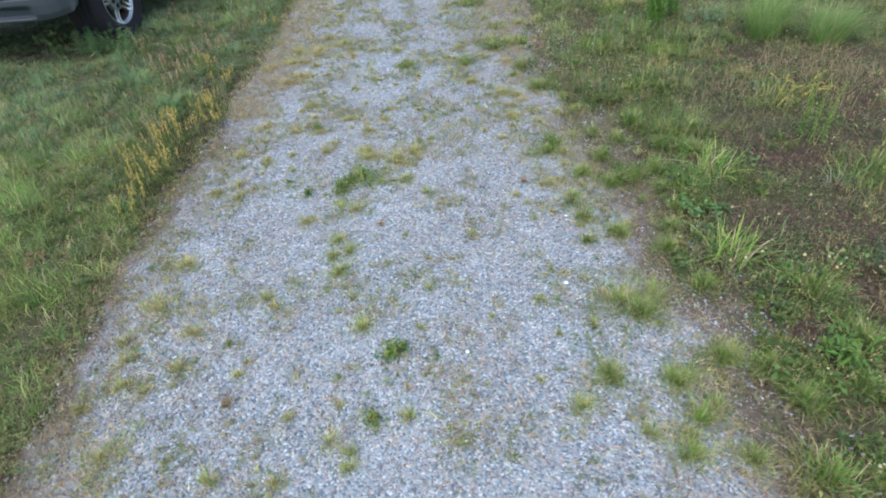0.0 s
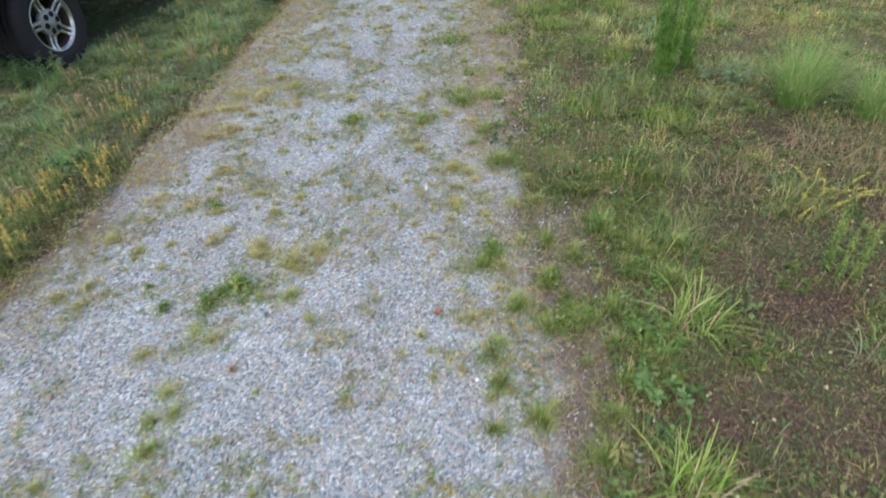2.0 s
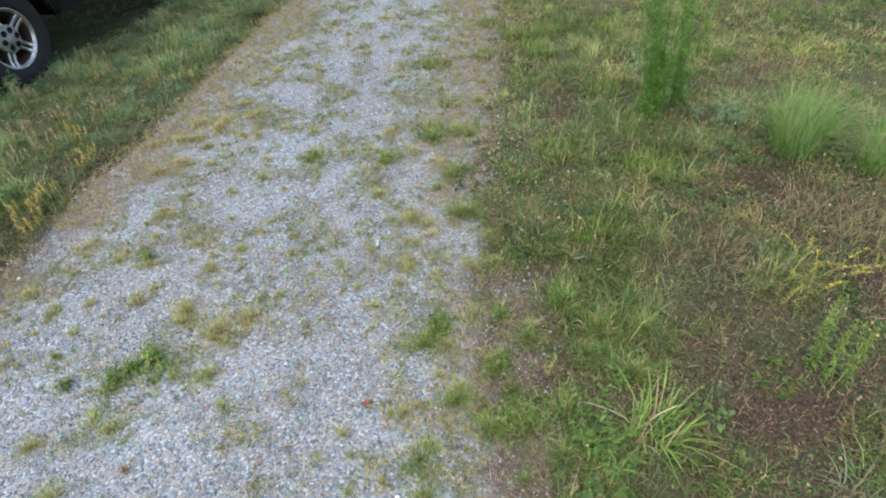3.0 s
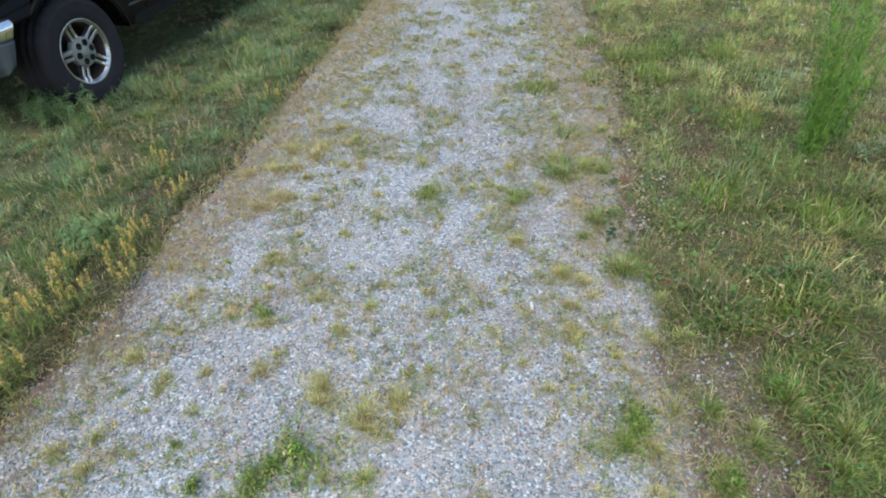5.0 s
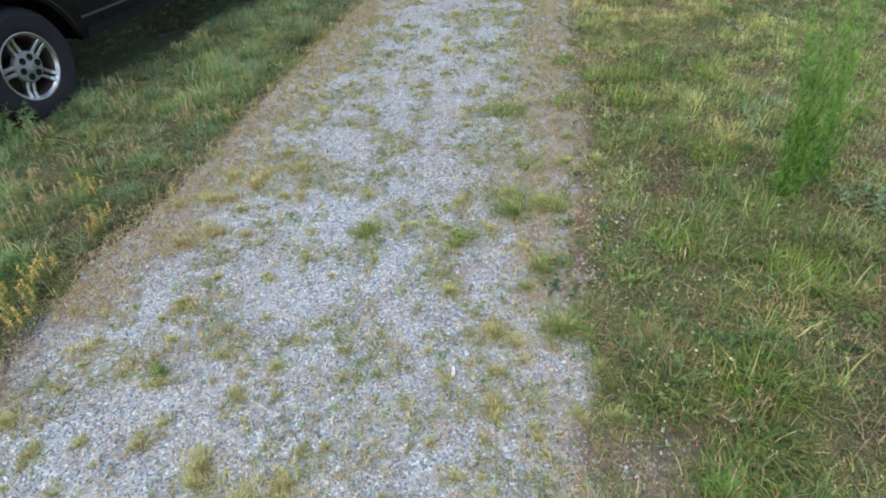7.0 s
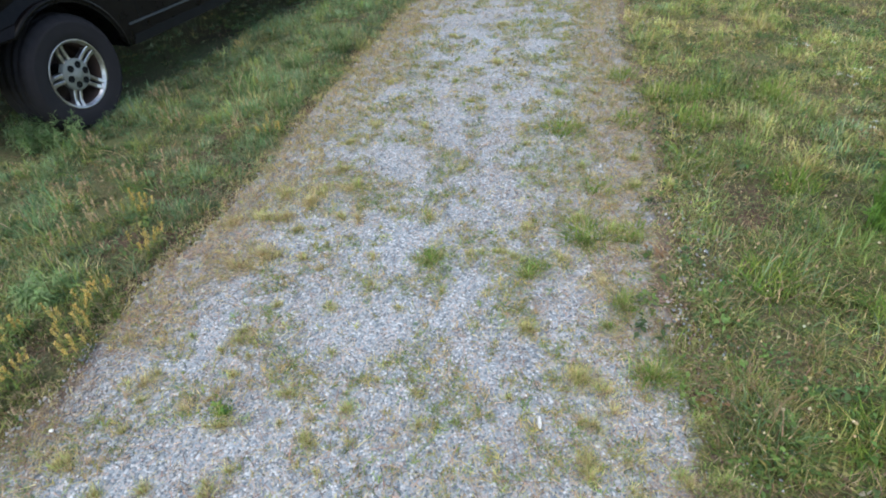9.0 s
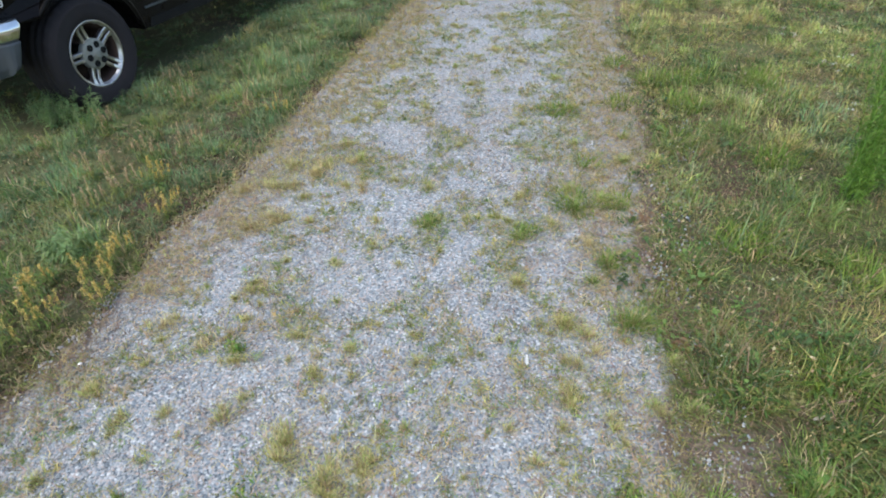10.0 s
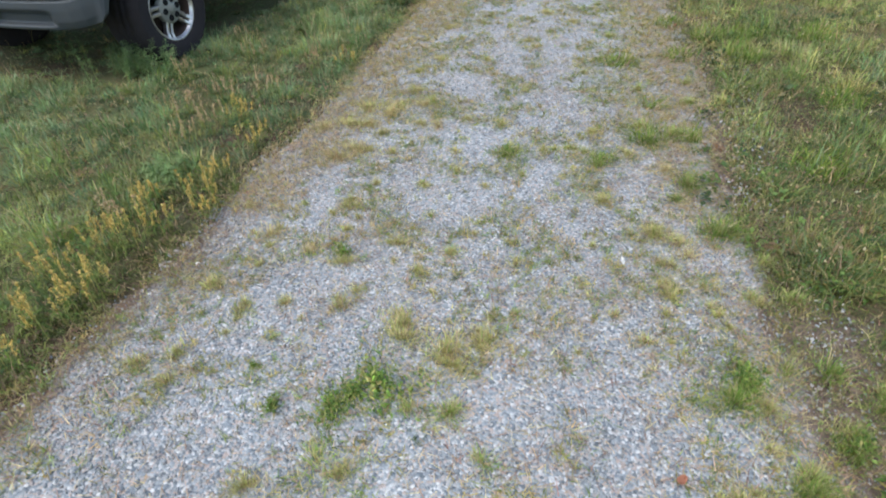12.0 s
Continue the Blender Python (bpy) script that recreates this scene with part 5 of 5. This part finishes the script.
def plant(name, label, category, x, y, stems, tall, lean, toward, leaf_long, leaf_wide, per_stem, stem_tone, leaf_tone, spread=0.05, start=0.15, droop=0.2, group="", heads=None):
    """Stems that lean toward a heading, each set with leaves. heads: tone of a seed spike on the upper part."""
    thing = new(name)
    thing.location = (x, y, float(lie(x, y)) - 0.012)
    a, r = rng.uniform(0, 2 * np.pi, stems), spread * np.sqrt(rng.random(stems))
    root = np.c_[r * np.cos(a), r * np.sin(a), np.full(stems, -0.005)]
    way = np.where(rng.random(stems) < 0.7, toward + rng.normal(0, 0.5, stems), a)
    high, bend = tall * rng.uniform(0.6, 1.1, stems), lean * rng.uniform(0.4, 1.4, stems)
    stem = new("stalk_mass", blades("stalk_mass", root, high, np.full(stems, 0.0036), way, bend, tones(stems, stem_tone, 0.12), M_GRASS, 6))
    tagged(stem, kind="stuff").parent = thing

    def along(s, k):
        p = root[k] + np.c_[np.cos(way[k]), np.sin(way[k]), 0 * s] * (high[k] * bend[k] * s**1.6)[:, None]
        p[:, 2] += high[k] * s * (1 - 0.62 * np.clip(bend[k], 0, 1.3) * s)
        return p

    k = np.repeat(np.arange(stems), per_stem)
    s = rng.uniform(start, 1.0, len(k))
    n = len(k)
    size = leaf_long * rng.uniform(0.6, 1.2, n) * (1.15 - 0.6 * s)
    leaf = leaves("foliage", along(s, k), size, size * leaf_wide, rng.uniform(0, 2 * np.pi, n), rng.normal(0.5 - droop, 0.35, n), tones(n, leaf_tone, 0.16), M_LEAF)
    tagged(new("foliage", leaf), kind="stuff").parent = thing
    if heads:
        k = np.repeat(np.arange(stems), 46)
        s = rng.uniform(0.55, 1.05, len(k))
        p = along(np.minimum(s, 1.0), k)
        p[:, :2] += rng.normal(0, 0.0042, (len(k), 2)) * (1.2 - 0.7 * s)[:, None]
        size = rng.uniform(0.008, 0.016, len(k))
        tagged(new("seed_plume", leaves("seed_plume", p, size, size * 0.38, rng.uniform(0, 6.28, len(k)), rng.uniform(0.7, 1.4, len(k)), tones(len(k), heads, 0.15), M_STRAW)), kind="stuff").parent = thing
    return tagged(thing, label, category, group)


YELLOW = [(0.60, 0.42, 0.12), (0.68, 0.50, 0.17), (0.50, 0.36, 0.10)]
PINKISH = [(0.50, 0.36, 0.22), (0.58, 0.43, 0.25), (0.42, 0.29, 0.17)]
for x, y, tall, n, tint in ((-1.63, 2.93, 0.15, 16, YELLOW), (-1.70, 2.80, 0.13, 12, YELLOW), (-1.68, 3.18, 0.15, 14, YELLOW), (-1.58, 3.33, 0.12, 10, YELLOW), (-1.75, 3.36, 0.13, 10, PINKISH), (-1.55, 3.62, 0.11, 9, YELLOW), (-1.46, 3.50, 0.11, 10, YELLOW), (-1.68, 3.50, 0.12, 10, YELLOW), (-1.84, 3.04, 0.12, 10, YELLOW), (-1.50, 3.76, 0.10, 8, YELLOW),
                            (-1.47, 4.12, 0.10, 10, YELLOW), (-1.74, 4.28, 0.13, 12, PINKISH), (-1.62, 4.36, 0.12, 10, YELLOW), (-2.02, 4.46, 0.14, 12, PINKISH), (-1.60, 4.75, 0.12, 10, PINKISH), (-1.80, 4.6, 0.13, 9, PINKISH),
                            (-1.85, 4.1, 0.12, 8, PINKISH), (-1.45, 5.25, 0.12, 8, PINKISH), (-1.88, 5.35, 0.13, 9, PINKISH), (-1.25, 5.3, 0.10, 7, YELLOW), (-2.25, 5.0, 0.13, 8, PINKISH), (-1.72, 2.55, 0.12, 9, YELLOW), (-2.1, 5.75, 0.12, 8, PINKISH)):
    plant("seeding_weed", "low weed with dry yellow-tan seed spikes by the gravel" if tint is YELLOW else "low weed with dry pinkish-tan seed spikes in the grass", "weed", x, y, int(n * 1.0), tall * 1.35, 0.09, rng.uniform(0, 6.28), 0.05, 0.12, 14,
          OLIVES, [(0.12, 0.18, 0.04), (0.20, 0.23, 0.06)], 0.085, 0.02, group="seeding weeds", heads=tint)

LUSH = [(0.13, 0.22, 0.07), (0.17, 0.265, 0.09), (0.22, 0.30, 0.12)]
for x, y, n, tall in ((-2.72, 5.08, 11, 0.22), (-2.60, 5.08, 12, 0.25), (-2.46, 5.12, 11, 0.22), (-1.75, 3.78, 18, 0.11)):
    plant("leafy_weed", "bushy dark green leafy weed in the grass", "weed", x, y, n, tall, 0.25, 2.2, 0.062, 0.12, 60, LUSH, [(0.16, 0.26, 0.10), (0.21, 0.31, 0.12), (0.26, 0.34, 0.15)], 0.10, 0.08, group="leafy weeds")
plant("leafy_weed", "tall feathery green weed sprig beside the truck tyre", "weed", -2.90, 4.99, 3, 0.38, 0.45, 3.3, 0.045, 0.12, 60, LUSH, [(0.20, 0.32, 0.11), (0.25, 0.37, 0.14)], 0.03, 0.15, group="leafy weeds")
BRIGHT = [(0.14, 0.235, 0.05), (0.20, 0.28, 0.065), (0.11, 0.19, 0.042)]
plant("leafy_weed", "bright green broad-leaved weed beside a grass clump", "weed", 1.08, 2.10, 12, 0.17, 0.4, 2.5, 0.042, 0.24, 22, BRIGHT, BRIGHT, 0.07, 0.2, group="leafy weeds")
plant("leafy_weed", "dark green leafy weed at the verge", "weed", 1.06, 1.92, 12, 0.10, 0.6, 3.0, 0.040, 0.45, 16, LUSH, LUSH, 0.10, 0.1, group="leafy weeds")
plant("leafy_weed", "bright green broad-leaved weed at the verge", "weed", 1.07, 0.98, 12, 0.19, 0.4, 1.5, 0.055, 0.22, 20, BRIGHT, BRIGHT, 0.07, 0.2, group="leafy weeds")
MIXED = [(0.075, 0.135, 0.032), (0.105, 0.165, 0.036), (0.16, 0.20, 0.048), (0.24, 0.21, 0.07)]
for x, y, n, tall in ((0.89, 1.06, 14, 0.10), (0.88, 0.90, 14, 0.10), (1.22, 1.35, 16, 0.11), (1.27, 1.02, 16, 0.12), (1.10, 0.84, 14, 0.11), (0.92, 0.62, 14, 0.10), (0.98, 1.27, 12, 0.09), (1.03, 1.95, 16, 0.11), (0.80, 2.30, 10, 0.07),
                      (1.40, 2.02, 14, 0.08), (1.18, 2.72, 14, 0.10), (1.04, 3.12, 16, 0.11), (1.43, 3.22, 16, 0.11), (1.60, 3.9, 14, 0.10), (1.45, 4.1, 14, 0.11), (1.9, 3.85, 14, 0.10), (1.75, 2.35, 10, 0.07), (1.25, 2.92, 14, 0.10)):
    plant("leafy_weed", "low leafy green weed in the verge grass", "weed", x, y, n, tall, 0.7, rng.uniform(0, 6.28), 0.042, 0.20, 16, MIXED, MIXED, 0.085, 0.05, group="leafy weeds")
GOLD = [(0.42, 0.40, 0.10), (0.34, 0.36, 0.09)]
plant("goldenrod", "upright yellow-green goldenrod with a bent flower plume", "weed", 1.90, 2.36, 10, 0.36, 0.08, 1.3, 0.034, 0.13, 64, BRIGHT, [(0.18, 0.28, 0.055), (0.26, 0.34, 0.07)], 0.07, 0.05, heads=[(0.32, 0.36, 0.085), (0.28, 0.33, 0.075)], group="goldenrods")
plant("goldenrod", "small yellow-green goldenrod in the verge", "weed", 1.98, 1.95, 8, 0.22, 0.35, 0.5, 0.035, 0.20, 26, BRIGHT, [(0.15, 0.24, 0.06), (0.22, 0.27, 0.08)], 0.08, 0.05, heads=GOLD, group="goldenrods")
plant("goldenrod", "small yellowing goldenrod bent over the verge", "weed", 2.10, 2.80, 12, 0.24, 0.9, 0.3, 0.035, 0.2, 20, GOLD, [(0.30, 0.29, 0.09), (0.2, 0.22, 0.07)], 0.10, 0.05, heads=[(0.62, 0.50, 0.10), (0.52, 0.44, 0.09)], group="goldenrods")
FENNEL = [(0.17, 0.30, 0.055), (0.23, 0.37, 0.07), (0.14, 0.25, 0.045)]
plant("dog_fennel", "tall feathery bright green weed in the verge", "weed", 1.95, 4.34, 18, 1.15, 0.16, 3.0, 0.075, 0.085, 220, FENNEL, FENNEL, 0.075, 0.03, -0.35, group="feathery weeds")
plant("dog_fennel", "tall feathery bright green weed in the verge", "weed", 2.16, 4.48, 10, 1.05, 0.18, 2.6, 0.075, 0.085, 200, FENNEL, FENNEL, 0.06, 0.03, -0.35, group="feathery weeds")
SOFT = [(0.22, 0.34, 0.085), (0.27, 0.38, 0.11), (0.18, 0.30, 0.07)]


plant("leafy_weed", "dusty grey-green leafy weed beside the tall feathery weed", "weed", 2.30, 4.22, 16, 0.20, 0.4, 1.0, 0.050, 0.26, 30, LUSH, [(0.21, 0.28, 0.15), (0.26, 0.33, 0.18)], 0.11, 0.1, group="leafy weeds")


def soft_bunch(x, y, tall, n, toward, palette, label, name="grass_clump", spread=0.16, wide=0.0042, bend=(0.3, 1.0), wander=0.7):
    a, r = rng.uniform(0, 2 * np.pi, n), spread * np.sqrt(rng.random(n))
    root = np.c_[r * np.cos(a), r * np.sin(a), np.full(n, -0.01)]
    way = np.where(rng.random(n) < 0.6, toward + rng.normal(0, wander, n), a)
    ob = new(name)
    high, curve, fresh = tall * rng.uniform(0.35, 1.15, n), rng.uniform(*bend, n), rng.random(n) > 0.10
    for piece, some, tint, mat in (("green_foliage", fresh, palette, M_GRASS), ("dry_foliage", ~fresh, TANS, M_STRAW)):
        m = int(some.sum())
        me = blades(piece, root[some], high[some], wide * rng.uniform(0.6, 1.3, m), way[some], curve[some], tones(m, tint, 0.15), mat, 6)
        tagged(new(piece, me), kind="stuff").parent = ob
    ob.location = (x, y, float(lie(x, y)) - 0.012)
    return tagged(ob, label, "grass clump", "grass clumps")


soft_bunch(2.58, 3.86, 0.50, 1000, 0.6, SOFT, "fluffy light green grass clump leaning over", spread=0.12, wide=0.0032)
soft_bunch(2.92, 3.62, 0.36, 900, 0.2, SOFT, "fluffy light green grass clump leaning over", spread=0.12, wide=0.0032)
for x, y, r in [row for row in DARK_A if row[1] >= 4.2] + [(1.45, 5.5, 0.13), (1.75, 4.75, 0.12), (1.15, 6.3, 0.11), (2.1, 5.9, 0.14), (1.3, 3.95, 0.12), (1.75, 3.75, 0.13), (1.35, 3.2, 0.11), (2.7, 5.3, 0.14)]:
    soft_bunch(x, y, 0.06 + 0.5 * r, int(2600 * r), rng.uniform(0, 6.28), [(0.12, 0.20, 0.032), (0.17, 0.26, 0.042), (0.24, 0.31, 0.06)], "dense dark green grass clump beside the gravel", spread=r * 1.05, wide=0.0058, bend=(0.2, 1.3), wander=1.3)
SPIKY = [(0.25, 0.38, 0.07), (0.34, 0.45, 0.10), (0.19, 0.30, 0.055), (0.38, 0.43, 0.13)]
DRY = [(0.42, 0.30, 0.18), (0.34, 0.22, 0.14), (0.36, 0.31, 0.13)]
for x, y, n in ((1.95, 3.2, 70), (2.35, 3.25, 190), (2.55, 3.08, 190), (2.72, 3.34, 170), (2.75, 2.9, 120), (1.76, 2.95, 90)):
    soft_bunch(x, y, 0.18, n, 0.3, DRY, "dry straw-coloured grass lying flat in the verge", spread=0.20, wide=0.0024, bend=(0.6, 1.3), wander=1.1)
for x, y, tall in ((0.55, 2.68, 0.07), (0.51, 1.41, 0.07), (0.56, 1.50, 0.07), (0.80, 1.56, 0.09), (0.89, 1.05, 0.09), (1.22, 1.35, 0.10), (1.24, 1.12, 0.09), (0.87, 0.90, 0.09), (1.98, 2.05, 0.13), (2.12, 2.0, 0.13), (0.90, 3.10, 0.12), (1.04, 3.18, 0.12), (1.28, 2.95, 0.12), (1.14, 2.84, 0.12), (1.43, 3.2, 0.11)):
    soft_bunch(x, y, tall * 0.85, 260, rng.uniform(0, 6.28), [(0.085, 0.145, 0.028), (0.12, 0.175, 0.034), (0.105, 0.15, 0.048), (0.20, 0.20, 0.055)], "tall lush green grass clump at the verge", spread=0.09 if tall < 0.1 else 0.11, wide=0.0034, bend=(0.3, 1.3), wander=1.4)
for x, y, tall, r in ((0.55, 1.48, 0.085, 0.13), (0.48, 1.40, 0.07, 0.09), (0.62, 1.36, 0.07, 0.09), (0.56, 1.07, 0.075, 0.09), (0.46, 0.86, 0.06, 0.08), (0.62, 2.62, 0.06, 0.09)):
    soft_bunch(x, y, tall, int(1500 * r), rng.uniform(0, 6.28), [(0.22, 0.30, 0.085), (0.30, 0.34, 0.11), (0.17, 0.24, 0.07), (0.38, 0.34, 0.16)], "loose light green grass growing through the gravel", spread=r, wide=0.0026, bend=(0.3, 1.3), wander=1.6)
soft_bunch(1.24, 2.17, 0.20, 130, 0.4, SPIKY, "spiky yellow-green grass clump with long arching blades", spread=0.08, wide=0.0052, bend=(0.2, 1.1), wander=0.9)
soft_bunch(0.99, 1.56, 0.20, 130, 0.4, SPIKY, "spiky yellow-green grass clump with long arching blades", spread=0.08, wide=0.0052, bend=(0.2, 1.1), wander=0.9)
for x, y, tall, n in ((1.12, 1.36, 0.13, 260), (0.88, 0.90, 0.12, 260), (0.74, 0.64, 0.13, 240), (1.19, 2.71, 0.13, 320), (0.82, 3.52, 0.12, 380), (1.02, 3.40, 0.12, 340), (1.35, 3.6, 0.12, 300), (1.05, 3.8, 0.11, 300), (1.4, 4.9, 0.12, 320), (1.44, 4.1, 0.11, 260), (1.9, 5.4, 0.12, 280), (1.5, 6.6, 0.13, 300)):
    lush = rng.random() < 0.75
    soft_bunch(x, y, tall * rng.uniform(0.5, 0.75), int(n * 1.1), rng.uniform(0, 6.28), [GREENS[1], GREENS[3], OLIVES[2], GREENS[0]] if lush else [GREENS[2], OLIVES[0], OLIVES[1], TANS[0]],
               "thick green grass clump at the verge" if lush else "yellowing olive grass clump at the verge", spread=rng.uniform(0.08, 0.15), wide=0.0028, bend=(0.2, 1.3), wander=1.2)
for x, y, tall, n in ((-1.58, 5.85, 0.26, 90), (-1.72, 6.05, 0.22, 80), (-1.35, 6.5, 0.16, 300), (-1.15, 6.9, 0.14, 320), (-1.95, 4.9, 0.20, 60), (-1.66, 4.62, 0.18, 50), (-2.3, 4.2, 0.15, 160), (-1.25, 5.75, 0.12, 260)):
    soft_bunch(x, y, tall, n, rng.uniform(0, 6.28), [(0.15, 0.24, 0.08), (0.19, 0.27, 0.11), (0.11, 0.18, 0.05)], "loose light green grass clump in the lawn", spread=0.10, wide=0.006, bend=(0.3, 1.1))


soft_bunch(1.74, 1.95, 0.17, 16, 2.4, [(0.30, 0.36, 0.19), (0.36, 0.38, 0.22)], "few long pale grey-green grass blades arching over soil", spread=0.03, wide=0.0042, bend=(0.5, 1.2), wander=1.0)


# ---- small things lying about ----
def scrap(name, label, category, x, y, long, wide, turn, mat, curl=0.2):
    """A thin curled piece with some thickness."""
    bm = bmesh.new()
    rows = []
    for i in range(7):
        s = i / 6
        w = wide * 0.5 * math.sin(math.pi * (0.12 + 0.82 * s)) ** 0.7
        z = 0.006 + curl * long * (s - 0.5) ** 2
        rows.append([bm.verts.new(((s - 0.5) * long, -w, z + 0.15 * w)), bm.verts.new(((s - 0.5) * long, 0, z)), bm.verts.new(((s - 0.5) * long, w, z + 0.2 * w))])
    for p, q in zip(rows, rows[1:]):
        for i in range(2):
            bm.faces.new((p[i], q[i], q[i + 1], p[i + 1]))
    bmesh.ops.solidify(bm, geom=bm.faces[:], thickness=0.0012)
    me = bpy.data.meshes.new(name)
    bm.to_mesh(me)
    bm.free()
    me.materials.append(mat)
    ob = new(name, me)
    ob.matrix_world = pose(x, y, float(lie(x, y)) + 0.012, 0, 0, turn)
    return tagged(ob, label, category)


def pebble(x, y, size, label):
    bm = bmesh.new()
    bmesh.ops.create_icosphere(bm, subdivisions=2, radius=size)
    for v in bm.verts:
        v.co *= 0.8 + 0.35 * noise.noise(v.co * 60 + Vector((x, y, 0)) * 9)
        v.co.z *= 0.6
    me = bpy.data.meshes.new("white_stone")
    bm.to_mesh(me)
    bm.free()
    me.materials.append(M_WHITE)
    ob = new("white_stone", me)
    ob.location = (x, y, float(lie(x, y)) + 0.006 + size * 0.35)
    return tagged(ob, label, "stone", "white stones")


scrap("white_scrap", "narrow bleached white scrap lying on the gravel", "scrap", 0.30, 3.24, 0.050, 0.013, 88, M_WHITE)
scrap("dead_leaf", "small curled orange-red dead leaf on the gravel", "leaf", 0.305, 2.36, 0.032, 0.022, 40, M_RUST, 0.6)
scrap("dead_leaf", "pale curled dry leaf in the verge grass", "leaf", 1.20, 3.02, 0.045, 0.012, 20, M_PALE, 0.5)
for x, y, size in ((-1.334, 3.146, 0.010), (0.271, 1.574, 0.011), (-0.20, 1.30, 0.009), (0.42, 2.02, 0.010)):
    pebble(x, y, size, "small white stone lying on the grey gravel")


def white_flowers(x, y, n):
    thing = new("white_wildflower")
    thing.location = (x, y, float(lie(x, y)) - 0.012)
    root = np.c_[rng.normal(0, 0.07, n), rng.normal(0, 0.06, n), np.zeros(n)]
    tall = rng.uniform(0.12, 0.22, n)
    tagged(new("stalk_mass", blades("stalk_mass", root, tall, np.full(n, 0.003), rng.uniform(0, 6.28, n), np.full(n, 0.02), tones(n, OLIVES, 0.1), M_GRASS)), kind="stuff").parent = thing
    k = np.repeat(np.arange(n), 14)
    p = root[k] + np.c_[rng.normal(0, 0.012, len(k)), rng.normal(0, 0.012, len(k)), tall[k] + rng.normal(0, 0.003, len(k))]
    size = rng.uniform(0.005, 0.009, len(k))
    tagged(new("flower_cluster", leaves("flower_cluster", p, size, size, rng.uniform(0, 6.28, len(k)), rng.uniform(0, 0.5, len(k)), tones(len(k), [(0.75, 0.76, 0.70)], 0.06), M_LEAF)), kind="stuff").parent = thing
    return tagged(thing, "small white wildflowers on thin stalks in the grass", "flower", "white wildflowers")


white_flowers(2.62, 5.95, 6)
white_flowers(2.45, 6.4, 5)
white_flowers(2.3, 5.1, 3)
